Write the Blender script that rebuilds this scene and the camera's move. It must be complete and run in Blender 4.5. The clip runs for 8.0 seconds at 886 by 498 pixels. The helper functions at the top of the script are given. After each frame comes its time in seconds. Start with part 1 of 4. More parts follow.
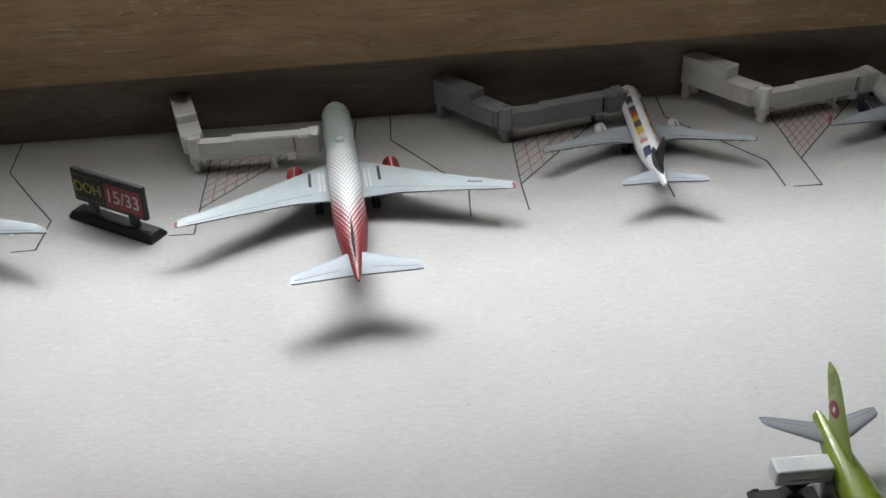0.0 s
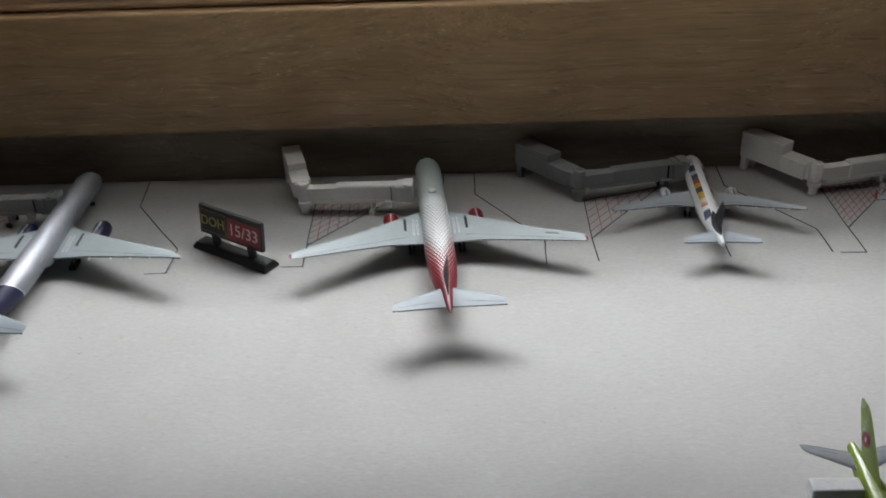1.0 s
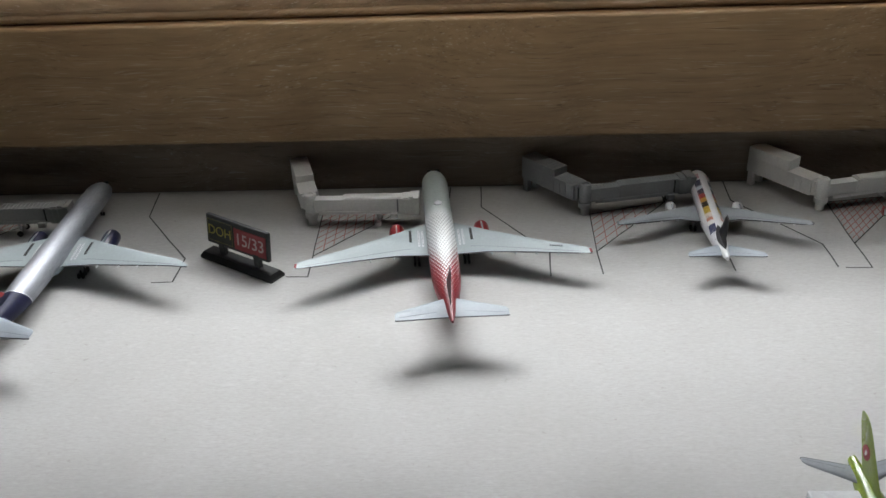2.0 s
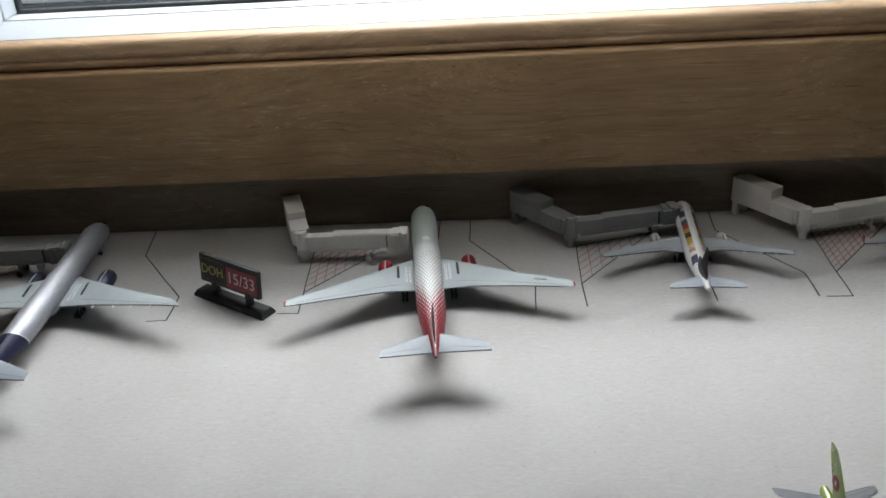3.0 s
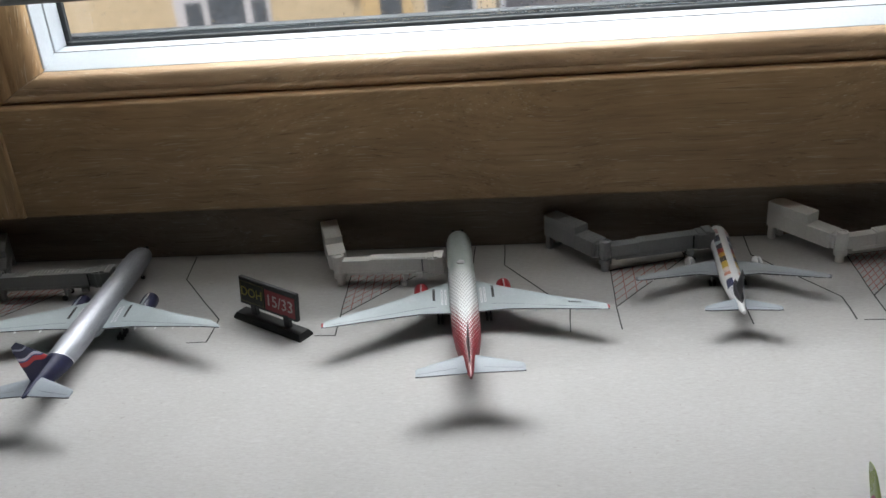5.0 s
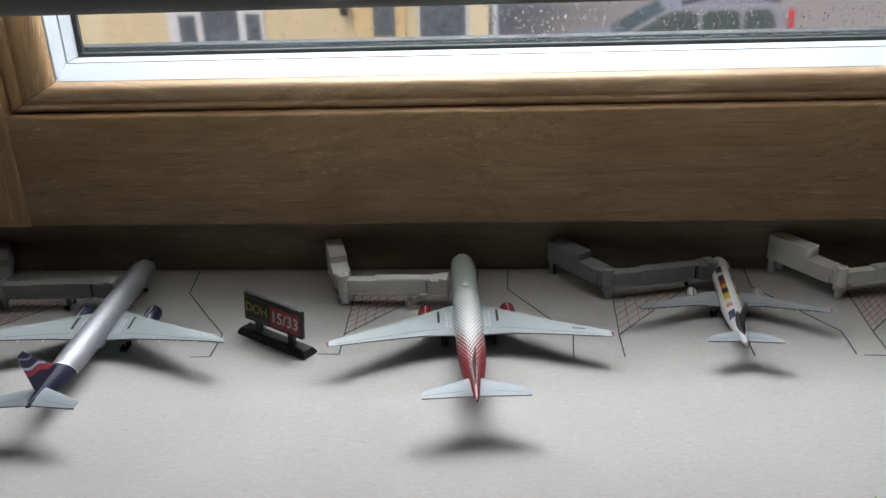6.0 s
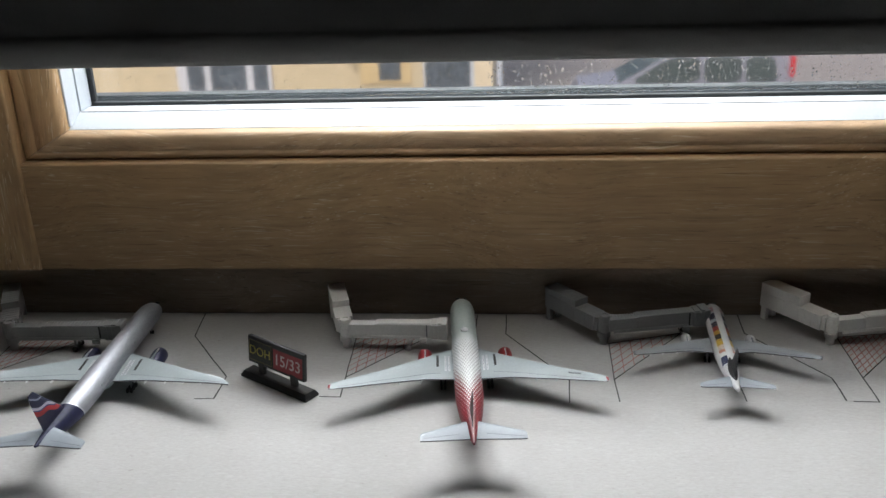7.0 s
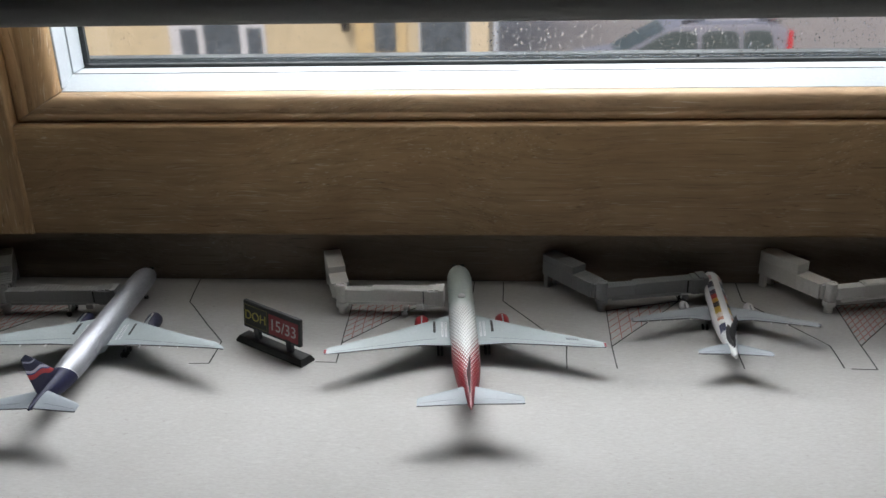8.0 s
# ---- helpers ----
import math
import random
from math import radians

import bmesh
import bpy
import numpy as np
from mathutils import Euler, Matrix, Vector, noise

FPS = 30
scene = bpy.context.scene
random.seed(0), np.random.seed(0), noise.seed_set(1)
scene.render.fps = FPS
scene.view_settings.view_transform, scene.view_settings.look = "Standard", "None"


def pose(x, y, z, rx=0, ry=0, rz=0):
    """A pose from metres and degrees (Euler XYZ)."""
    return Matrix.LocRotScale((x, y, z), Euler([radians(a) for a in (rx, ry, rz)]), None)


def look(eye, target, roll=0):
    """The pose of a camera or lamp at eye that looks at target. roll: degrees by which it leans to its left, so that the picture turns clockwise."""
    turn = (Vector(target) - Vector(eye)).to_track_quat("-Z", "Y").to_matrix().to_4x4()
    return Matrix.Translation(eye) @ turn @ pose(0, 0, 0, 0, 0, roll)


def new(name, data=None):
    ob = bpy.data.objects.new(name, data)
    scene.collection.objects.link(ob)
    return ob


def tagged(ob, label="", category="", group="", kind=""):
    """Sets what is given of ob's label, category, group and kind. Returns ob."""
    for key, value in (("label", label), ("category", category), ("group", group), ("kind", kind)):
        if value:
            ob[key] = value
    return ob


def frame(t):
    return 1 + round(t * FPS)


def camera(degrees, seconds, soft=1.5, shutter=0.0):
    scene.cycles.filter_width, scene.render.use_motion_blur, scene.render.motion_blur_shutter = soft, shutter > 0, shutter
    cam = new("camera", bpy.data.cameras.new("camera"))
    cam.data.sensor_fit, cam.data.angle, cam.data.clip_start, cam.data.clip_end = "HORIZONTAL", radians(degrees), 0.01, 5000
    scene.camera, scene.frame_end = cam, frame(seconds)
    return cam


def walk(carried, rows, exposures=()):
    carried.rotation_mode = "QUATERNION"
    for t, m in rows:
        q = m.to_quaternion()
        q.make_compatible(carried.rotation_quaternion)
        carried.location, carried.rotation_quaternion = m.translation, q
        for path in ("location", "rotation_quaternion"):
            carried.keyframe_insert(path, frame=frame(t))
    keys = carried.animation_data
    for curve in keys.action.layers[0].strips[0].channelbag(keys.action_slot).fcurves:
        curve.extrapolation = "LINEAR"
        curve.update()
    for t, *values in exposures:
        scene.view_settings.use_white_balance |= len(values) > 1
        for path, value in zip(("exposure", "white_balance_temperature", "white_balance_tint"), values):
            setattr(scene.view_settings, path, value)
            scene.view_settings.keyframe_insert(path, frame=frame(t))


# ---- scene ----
# Model airliners parked at cardboard gates on a window sill: world x runs along the window, y towards it, z = 0 on the cardboard.
cam = camera(51.14, 8.0, shutter=0.25)
PATH = [
    (0, (0.0437, -0.4685, 0.2354), (0.0656, 0.3508, -0.3375), -3.60),
    (0.2, (0.0397, -0.4765, 0.2428), (0.0659, 0.3506, -0.3186), -3.11),
    (0.3, (0.0400, -0.4789, 0.2479), (0.0577, 0.3572, -0.3003), -3.45),
    (0.5, (0.0411, -0.4940, 0.2595), (0.0323, 0.3611, -0.2589), -3.81),
    (0.7, (0.0368, -0.5135, 0.2654), (-0.0010, 0.3501, -0.2374), -3.66),
    (0.9, (0.0288, -0.5210, 0.2632), (-0.0124, 0.3409, -0.2421), -3.08),
    (1, (0.0267, -0.5198, 0.2583), (-0.0011, 0.3373, -0.2560), -2.38),
    (1.2, (0.0315, -0.5176, 0.2550), (0.0114, 0.3370, -0.2639), -1.95),
    (1.5, (0.0301, -0.5227, 0.2549), (-0.0074, 0.3392, -0.2507), -1.98),
    (1.7, (0.0290, -0.5247, 0.2552), (-0.0109, 0.3408, -0.2440), -1.97),
    (2.8, (0.0468, -0.5182, 0.2592), (-0.0093, 0.3514, -0.2314), -3.84),
    (3, (0.0469, -0.5287, 0.2656), (-0.0098, 0.3503, -0.2078), -3.69),
    (3.5, (0.0447, -0.5304, 0.2616), (-0.0166, 0.3567, -0.1959), -3.61),
    (4, (0.0414, -0.5331, 0.2603), (-0.0277, 0.3575, -0.1891), -3.74),
    (4.2, (0.0426, -0.5354, 0.2614), (-0.0315, 0.3557, -0.1863), -3.91),
    (5.3, (0.0475, -0.5376, 0.2660), (-0.0633, 0.3599, -0.1607), -5.54),
    (5.5, (0.0473, -0.5463, 0.2735), (-0.0751, 0.3587, -0.1340), -6.00),
    (5.7, (0.0471, -0.5476, 0.2741), (-0.0771, 0.3587, -0.1299), -5.90),
    (5.9, (0.0397, -0.5409, 0.2668), (-0.0511, 0.3620, -0.1532), -3.34),
    (6, (0.0353, -0.5403, 0.2669), (-0.0411, 0.3639, -0.1533), -2.33),
    (6.2, (0.0341, -0.5401, 0.2643), (-0.0417, 0.3654, -0.1533), -2.09),
    (6.5, (0.0348, -0.5466, 0.2699), (-0.0380, 0.3694, -0.1246), -1.65),
    (6.7, (0.0381, -0.5475, 0.2725), (-0.0402, 0.3668, -0.1249), -1.84),
    (7, (0.0386, -0.5525, 0.2749), (-0.0414, 0.3696, -0.1038), -1.99),
    (7.2, (0.0394, -0.5541, 0.2775), (-0.0425, 0.3681, -0.1005), -1.91),
    (7.4, (0.0384, -0.5453, 0.2664), (-0.0390, 0.3682, -0.1330), -1.56),
    (7.5, (0.0349, -0.5433, 0.2626), (-0.0390, 0.3611, -0.1577), -1.19),
    (7.7, (0.0333, -0.5481, 0.2703), (-0.0291, 0.3613, -0.1408), -0.58),
    (8, (0.0368, -0.5501, 0.2685), (-0.0376, 0.3614, -0.1362), -1.55),
]
EXPOSURES = [(0.0, 0.18), (0.5, 0.17), (0.7, -0.1), (1.0, -0.2), (1.5, 0.04), (3.0, -0.12), (4.0, -0.12), (5.5, -0.16), (6.5, -0.13), (7.0, -0.06), (7.5, -0.09), (8.0, -0.15)]
walk(cam, [(t, look(eye, target, roll)) for t, eye, target, roll in PATH], EXPOSURES)

# ---- world and light: an overcast sky outside the window ----
world = bpy.data.worlds.new("overcast_sky")
scene.world = world
world.use_nodes = True
wn, wl = world.node_tree.nodes, world.node_tree.links
sky = wn.new("ShaderNodeTexSky")
sky.sky_type, sky.sun_disc = "NISHITA", False
sky.sun_elevation, sky.sun_rotation = radians(52), radians(198)
sky.air_density, sky.dust_density, sky.ozone_density = 1.0, 4.0, 1.0
wl.new(sky.outputs[0], wn["Background"].inputs[0])
wn["Background"].inputs[1].default_value = 0.20

sun_data = bpy.data.lights.new("sun", "SUN")
sun_data.energy, sun_data.angle, sun_data.color = 2.2, radians(25), (1.0, 0.97, 0.93)
sun = new("sun", sun_data)
sun.matrix_world = look((-3, -9, 12), (0, 0, 0))

# The sky's light in the opening of the window, above the view.
win_data = bpy.data.lights.new("window_daylight", "AREA")
win_data.shape, win_data.size, win_data.size_y = "RECTANGLE", 0.56, 0.36
win_data.energy, win_data.color = 9.6, (0.950, 0.985, 1.0)
win = new("window_daylight", win_data)
win.matrix_world = look((0.012, 0.268, 0.552), (0.012, -1.0, 0.552))

# ---- materials ----
def node_mat(name):
    m = bpy.data.materials.new(name)
    m.use_nodes = True
    nt = m.node_tree
    return m, nt.nodes, nt.links, nt.nodes["Principled BSDF"]


def mix_rgb(n, l, fac, a, b, mode="MIX"):
    x = n.new("ShaderNodeMix")
    x.data_type, x.blend_type = "RGBA", mode
    for sock, v in ((x.inputs[0], fac), (x.inputs[6], a), (x.inputs[7], b)):
        if isinstance(v, (int, float)):
            sock.default_value = v
        elif isinstance(v, tuple):
            sock.default_value = (*v, 1)
        else:
            l.new(v, sock)
    return x.outputs[2]


def maths(n, l, op, a, b=0.0, clamp=False):
    x = n.new("ShaderNodeMath")
    x.operation, x.use_clamp = op, clamp
    for sock, v in ((x.inputs[0], a), (x.inputs[1], b)):
        if isinstance(v, (int, float)):
            sock.default_value = v
        else:
            l.new(v, sock)
    return x.outputs[0]


def ranged(n, l, v, a, b, c=0.0, d=1.0):
    x = n.new("ShaderNodeMapRange")
    l.new(v, x.inputs[0])
    for i, k in enumerate((a, b, c, d)):
        x.inputs[i + 1].default_value = k
    return x.outputs[0]


def noise_of(n, l, vec, scale, detail=4.0, rough=0.55, dist=0.0):
    x = n.new("ShaderNodeTexNoise")
    l.new(vec, x.inputs["Vector"])
    x.inputs["Scale"].default_value, x.inputs["Detail"].default_value = scale, detail
    x.inputs["Roughness"].default_value, x.inputs["Distortion"].default_value = rough, dist
    return x.outputs[0]


def stretched(n, l, sx, sy, sz, rot=(0, 0, 0)):
    tc, mp = n.new("ShaderNodeTexCoord"), n.new("ShaderNodeMapping")
    l.new(tc.outputs["Object"], mp.inputs[0])
    mp.inputs["Scale"].default_value = (sx, sy, sz)
    mp.inputs["Rotation"].default_value = rot
    return mp.outputs[0]


def bumped(n, l, bs, height, strength, distance):
    b = n.new("ShaderNodeBump")
    b.inputs["Strength"].default_value, b.inputs["Distance"].default_value = strength, distance
    l.new(height, b.inputs["Height"])
    l.new(b.outputs[0], bs.inputs["Normal"])


def plain(name, col, rough=0.4, metal=0.0, fine=900.0, coarse=90.0, vary=0.12, bump=0.15, coat=0.0):
    """Painted metal, plastic and the like: a base colour with fine and coarse wear."""
    m, n, l, bs = node_mat(name)
    v = stretched(n, l, 1, 1, 1)
    a, b = noise_of(n, l, v, fine, 5), noise_of(n, l, v, coarse, 3)
    dark, light = tuple(c * (1 - vary) for c in col), tuple(min(1, c * (1 + vary)) for c in col)
    c1 = mix_rgb(n, l, ranged(n, l, a, 0.3, 0.7), dark, light)
    c2 = mix_rgb(n, l, ranged(n, l, b, 0.35, 0.65), c1, mix_rgb(n, l, 0.5, c1, dark))
    l.new(c2, bs.inputs["Base Color"])
    l.new(ranged(n, l, b, 0.3, 0.7, rough * 0.85, min(1, rough * 1.2)), bs.inputs["Roughness"])
    bs.inputs["Metallic"].default_value = metal
    bs.inputs["Coat Weight"].default_value = coat
    if bump:
        bumped(n, l, bs, a, bump, 0.3 / fine)
    return m


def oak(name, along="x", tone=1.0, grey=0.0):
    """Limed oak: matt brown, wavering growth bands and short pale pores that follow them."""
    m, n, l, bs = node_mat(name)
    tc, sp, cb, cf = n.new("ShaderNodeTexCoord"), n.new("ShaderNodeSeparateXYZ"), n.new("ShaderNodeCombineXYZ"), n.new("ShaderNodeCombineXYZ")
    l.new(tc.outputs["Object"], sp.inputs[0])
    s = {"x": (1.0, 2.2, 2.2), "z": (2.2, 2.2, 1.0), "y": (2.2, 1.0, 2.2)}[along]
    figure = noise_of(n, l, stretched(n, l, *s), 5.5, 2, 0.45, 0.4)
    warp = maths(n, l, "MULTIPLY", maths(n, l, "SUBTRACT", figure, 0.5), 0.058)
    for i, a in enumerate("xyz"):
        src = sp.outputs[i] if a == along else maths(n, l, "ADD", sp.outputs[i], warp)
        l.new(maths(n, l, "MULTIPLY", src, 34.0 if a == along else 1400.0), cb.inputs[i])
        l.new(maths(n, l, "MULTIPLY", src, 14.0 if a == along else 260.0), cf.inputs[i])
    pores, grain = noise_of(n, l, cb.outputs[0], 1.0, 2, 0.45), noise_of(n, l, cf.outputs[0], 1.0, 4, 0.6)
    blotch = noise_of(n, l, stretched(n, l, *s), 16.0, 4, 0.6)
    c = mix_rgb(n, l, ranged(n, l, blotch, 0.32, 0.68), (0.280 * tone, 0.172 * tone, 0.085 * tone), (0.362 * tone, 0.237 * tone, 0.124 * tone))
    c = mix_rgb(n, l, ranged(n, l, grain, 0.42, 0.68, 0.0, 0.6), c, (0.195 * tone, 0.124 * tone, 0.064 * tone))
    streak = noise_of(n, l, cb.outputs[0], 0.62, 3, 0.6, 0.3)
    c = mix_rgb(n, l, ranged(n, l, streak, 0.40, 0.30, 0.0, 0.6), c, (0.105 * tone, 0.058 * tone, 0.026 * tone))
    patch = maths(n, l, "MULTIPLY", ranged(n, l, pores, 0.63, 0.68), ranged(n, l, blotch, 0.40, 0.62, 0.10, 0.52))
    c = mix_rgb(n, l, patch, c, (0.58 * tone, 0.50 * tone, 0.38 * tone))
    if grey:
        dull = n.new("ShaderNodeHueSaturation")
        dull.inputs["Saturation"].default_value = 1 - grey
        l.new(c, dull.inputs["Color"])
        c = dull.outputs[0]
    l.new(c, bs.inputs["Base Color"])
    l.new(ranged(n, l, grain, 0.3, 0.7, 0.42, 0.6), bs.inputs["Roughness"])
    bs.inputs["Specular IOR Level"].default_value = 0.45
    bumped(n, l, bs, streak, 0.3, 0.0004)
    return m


def cardboard():
    """Grey pasteboard: short pressed fibres, soft clouds and a few dark flecks."""
    m, n, l, bs = node_mat("grey_cardboard")
    v = stretched(n, l, 1, 1, 1)
    fibre = noise_of(n, l, stretched(n, l, 0.28, 1, 1), 1250, 5, 0.66)
    dash = noise_of(n, l, stretched(n, l, 0.30, 1, 1, (0, 0, radians(4))), 560, 3, 0.6, 0.4)
    cloud, fleck = noise_of(n, l, v, 14, 4), noise_of(n, l, v, 260, 3, 0.6)
    c = mix_rgb(n, l, ranged(n, l, cloud, 0.3, 0.7), (0.476, 0.468, 0.455), (0.530, 0.522, 0.513))
    c = mix_rgb(n, l, ranged(n, l, fibre, 0.40, 0.66, 0.0, 0.40), c, (0.366, 0.350, 0.338))
    c = mix_rgb(n, l, ranged(n, l, dash, 0.55, 0.70, 0.0, 0.26), c, (0.385, 0.362, 0.348))
    c = mix_rgb(n, l, ranged(n, l, dash, 0.44, 0.32, 0.0, 0.20), c, (0.66, 0.65, 0.64))
    c = mix_rgb(n, l, ranged(n, l, fleck, 0.66, 0.76, 0.0, 0.5), c, (0.30, 0.262, 0.24))
    l.new(c, bs.inputs["Base Color"])
    bs.inputs["Roughness"].default_value = 0.85
    bs.inputs["Specular IOR Level"].default_value = 0.25
    bumped(n, l, bs, maths(n, l, "ADD", fibre, dash), 0.2, 0.0003)
    return m


def scaled_livery():
    """Pale silver-green body; from the wings back white with rows of small scales that grow and turn from grey to red."""
    m, n, l, bs = node_mat("red_scaled_fuselage_paint")
    tc, sp = n.new("ShaderNodeTexCoord"), n.new("ShaderNodeSeparateXYZ")
    l.new(tc.outputs["Object"], sp.inputs[0])
    ang = maths(n, l, "MULTIPLY", maths(n, l, "ARCTAN2", sp.outputs[0], maths(n, l, "SUBTRACT", sp.outputs[2], 0.0145)), 0.0078)
    arc = maths(n, l, "ABSOLUTE", ang)
    u = maths(n, l, "MULTIPLY", ang, 3700.0)
    w = maths(n, l, "MULTIPLY", maths(n, l, "ADD", sp.outputs[1], maths(n, l, "MULTIPLY", arc, 0.12)), 1550.0)
    c1 = maths(n, l, "COSINE", maths(n, l, "ADD", u, w))
    c2 = maths(n, l, "COSINE", maths(n, l, "SUBTRACT", u, w))
    cell = maths(n, l, "MULTIPLY", maths(n, l, "SUBTRACT", 2.0, maths(n, l, "ADD", c1, c2)), 0.25)
    along = sp.outputs[1]
    pos = maths(n, l, "SUBTRACT", along, maths(n, l, "MULTIPLY", arc, 2.5))
    wear = noise_of(n, l, stretched(n, l, 1, 1, 1), 600, 4)
    pale = mix_rgb(n, l, ranged(n, l, wear, 0.3, 0.7), (0.38, 0.43, 0.41), (0.45, 0.50, 0.475))
    ground = mix_rgb(n, l, ranged(n, l, along, -0.060, -0.072), pale, (0.62, 0.63, 0.63))
    ground = mix_rgb(n, l, ranged(n, l, pos, -0.138, -0.160), ground, (0.46, 0.17, 0.18))
    red = mix_rgb(n, l, ranged(n, l, wear, 0.3, 0.7), (0.165, 0.005, 0.012), (0.23, 0.008, 0.018))
    dash = mix_rgb(n, l, ranged(n, l, pos, -0.118, -0.134), (0.34, 0.35, 0.35), red)
    size = maths(n, l, "ADD", ranged(n, l, pos, -0.114, -0.150, 0.60, 0.10), ranged(n, l, along, -0.062, -0.074, 0.6, 0.0))
    edge = maths(n, l, "SUBTRACT", cell, size)
    l.new(mix_rgb(n, l, ranged(n, l, edge, -0.05, 0.05), ground, dash), bs.inputs["Base Color"])
    bs.inputs["Roughness"].default_value, bs.inputs["Coat Weight"].default_value = 0.42, 0.1
    return m


def photo_livery():
    """White body with a row of bright picture-like blocks along its shoulders."""
    m, n, l, bs = node_mat("white_fuselage_with_colour_blocks")
    tc, sp = n.new("ShaderNodeTexCoord"), n.new("ShaderNodeSeparateXYZ")
    l.new(tc.outputs["Object"], sp.inputs[0])
    ramp = n.new("ShaderNodeValToRGB")
    ramp.color_ramp.interpolation = "CONSTANT"
    stops = [(0.0, (0.75, 0.75, 0.76)), (0.07, (0.62, 0.38, 0.40)), (0.15, (0.75, 0.75, 0.76)), (0.18, (0.02, 0.025, 0.07)), (0.28, (0.45, 0.55, 0.60)),
             (0.33, (0.02, 0.025, 0.06)), (0.41, (0.40, 0.03, 0.03)), (0.48, (0.60, 0.33, 0.03)), (0.54, (0.04, 0.03, 0.03)), (0.62, (0.62, 0.42, 0.05)),
             (0.72, (0.70, 0.60, 0.55)), (0.79, (0.55, 0.22, 0.15)), (0.83, (0.76, 0.76, 0.77)), (0.89, (0.02, 0.03, 0.10)), (0.99, (0.76, 0.76, 0.77))]
    els = ramp.color_ramp.elements
    els[0].position, els[0].color = stops[0][0], (*stops[0][1], 1)
    els[1].position, els[1].color = stops[1][0], (*stops[1][1], 1)
    for p, c in stops[2:]:
        els.new(p).color = (*c, 1)
    v = stretched(n, l, 1, 1, 1)
    ragged = maths(n, l, "MULTIPLY", maths(n, l, "SUBTRACT", noise_of(n, l, v, 700, 3), 0.5), 0.0022)
    l.new(ranged(n, l, maths(n, l, "ADD", sp.outputs[1], ragged), -0.010, -0.086), ramp.inputs[0])
    px = sp.outputs[0]
    left = maths(n, l, "MULTIPLY", maths(n, l, "GREATER_THAN", px, -0.0043), maths(n, l, "LESS_THAN", px, -0.0011))
    right = maths(n, l, "MULTIPLY", maths(n, l, "GREATER_THAN", px, 0.0031), maths(n, l, "LESS_THAN", px, 0.0052))
    band = maths(n, l, "ADD", left, right)
    speck = noise_of(n, l, v, 1500, 3)
    pic = mix_rgb(n, l, ranged(n, l, speck, 0.58, 0.66, 0, 0.45), ramp.outputs[0], (0.72, 0.68, 0.62))
    pic = mix_rgb(n, l, ranged(n, l, noise_of(n, l, v, 900, 3), 0.60, 0.66, 0, 0.6), pic, (0.04, 0.03, 0.05))
    white = mix_rgb(n, l, ranged(n, l, noise_of(n, l, v, 120, 3), 0.3, 0.7), (0.72, 0.72, 0.73), (0.80, 0.80, 0.81))
    skin = mix_rgb(n, l, band, white, pic)
    # black teardrop on the back at the foot of the fin
    q = maths(n, l, "DIVIDE", maths(n, l, "ADD", sp.outputs[1], 0.0925), 0.0128)
    wide = maths(n, l, "MULTIPLY", maths(n, l, "SUBTRACT", 1.0, maths(n, l, "MULTIPLY", q, q)), 0.0024)
    patch = maths(n, l, "MULTIPLY", maths(n, l, "LESS_THAN", maths(n, l, "ABSOLUTE", sp.outputs[0]), wide), maths(n, l, "GREATER_THAN", sp.outputs[2], 0.0110))
    l.new(mix_rgb(n, l, patch, skin, (0.012, 0.012, 0.016)), bs.inputs["Base Color"])
    bs.inputs["Roughness"].default_value, bs.inputs["Coat Weight"].default_value = 0.3, 0.4
    return m


def tail_split(name, front, rear, y_cut, rough, metal):
    """Fuselage paint whose last stretch before the tail has a colour of its own, with a slanted pale edge."""
    m, n, l, bs = node_mat(name)
    tc, sp = n.new("ShaderNodeTexCoord"), n.new("ShaderNodeSeparateXYZ")
    l.new(tc.outputs["Object"], sp.inputs[0])
    v = stretched(n, l, 1, 1, 1)
    wob = maths(n, l, "MULTIPLY", sp.outputs[2], 0.55)
    pos = maths(n, l, "ADD", sp.outputs[1], wob)
    fac = ranged(n, l, pos, y_cut + 0.0002, y_cut - 0.0002)
    brushed = noise_of(n, l, stretched(n, l, 1, 0.15, 1), 1500, 4)
    a = mix_rgb(n, l, ranged(n, l, brushed, 0.3, 0.7), tuple(c * 0.88 for c in front), tuple(min(1, c * 1.1) for c in front))
    line = maths(n, l, "MULTIPLY", ranged(n, l, pos, y_cut + 0.0008, y_cut + 0.0006), ranged(n, l, pos, y_cut - 0.0001, y_cut + 0.0001))
    a = mix_rgb(n, l, line, a, (0.7, 0.7, 0.74))
    b = mix_rgb(n, l, ranged(n, l, noise_of(n, l, v, 500, 4), 0.3, 0.7), rear, tuple(c * 1.5 for c in rear))
    l.new(mix_rgb(n, l, fac, a, b), bs.inputs["Base Color"])
    l.new(maths(n, l, "MULTIPLY", maths(n, l, "SUBTRACT", 1.0, fac), metal), bs.inputs["Metallic"])
    bs.inputs["Roughness"].default_value, bs.inputs["Specular IOR Level"].default_value = rough, 0.3
    return m


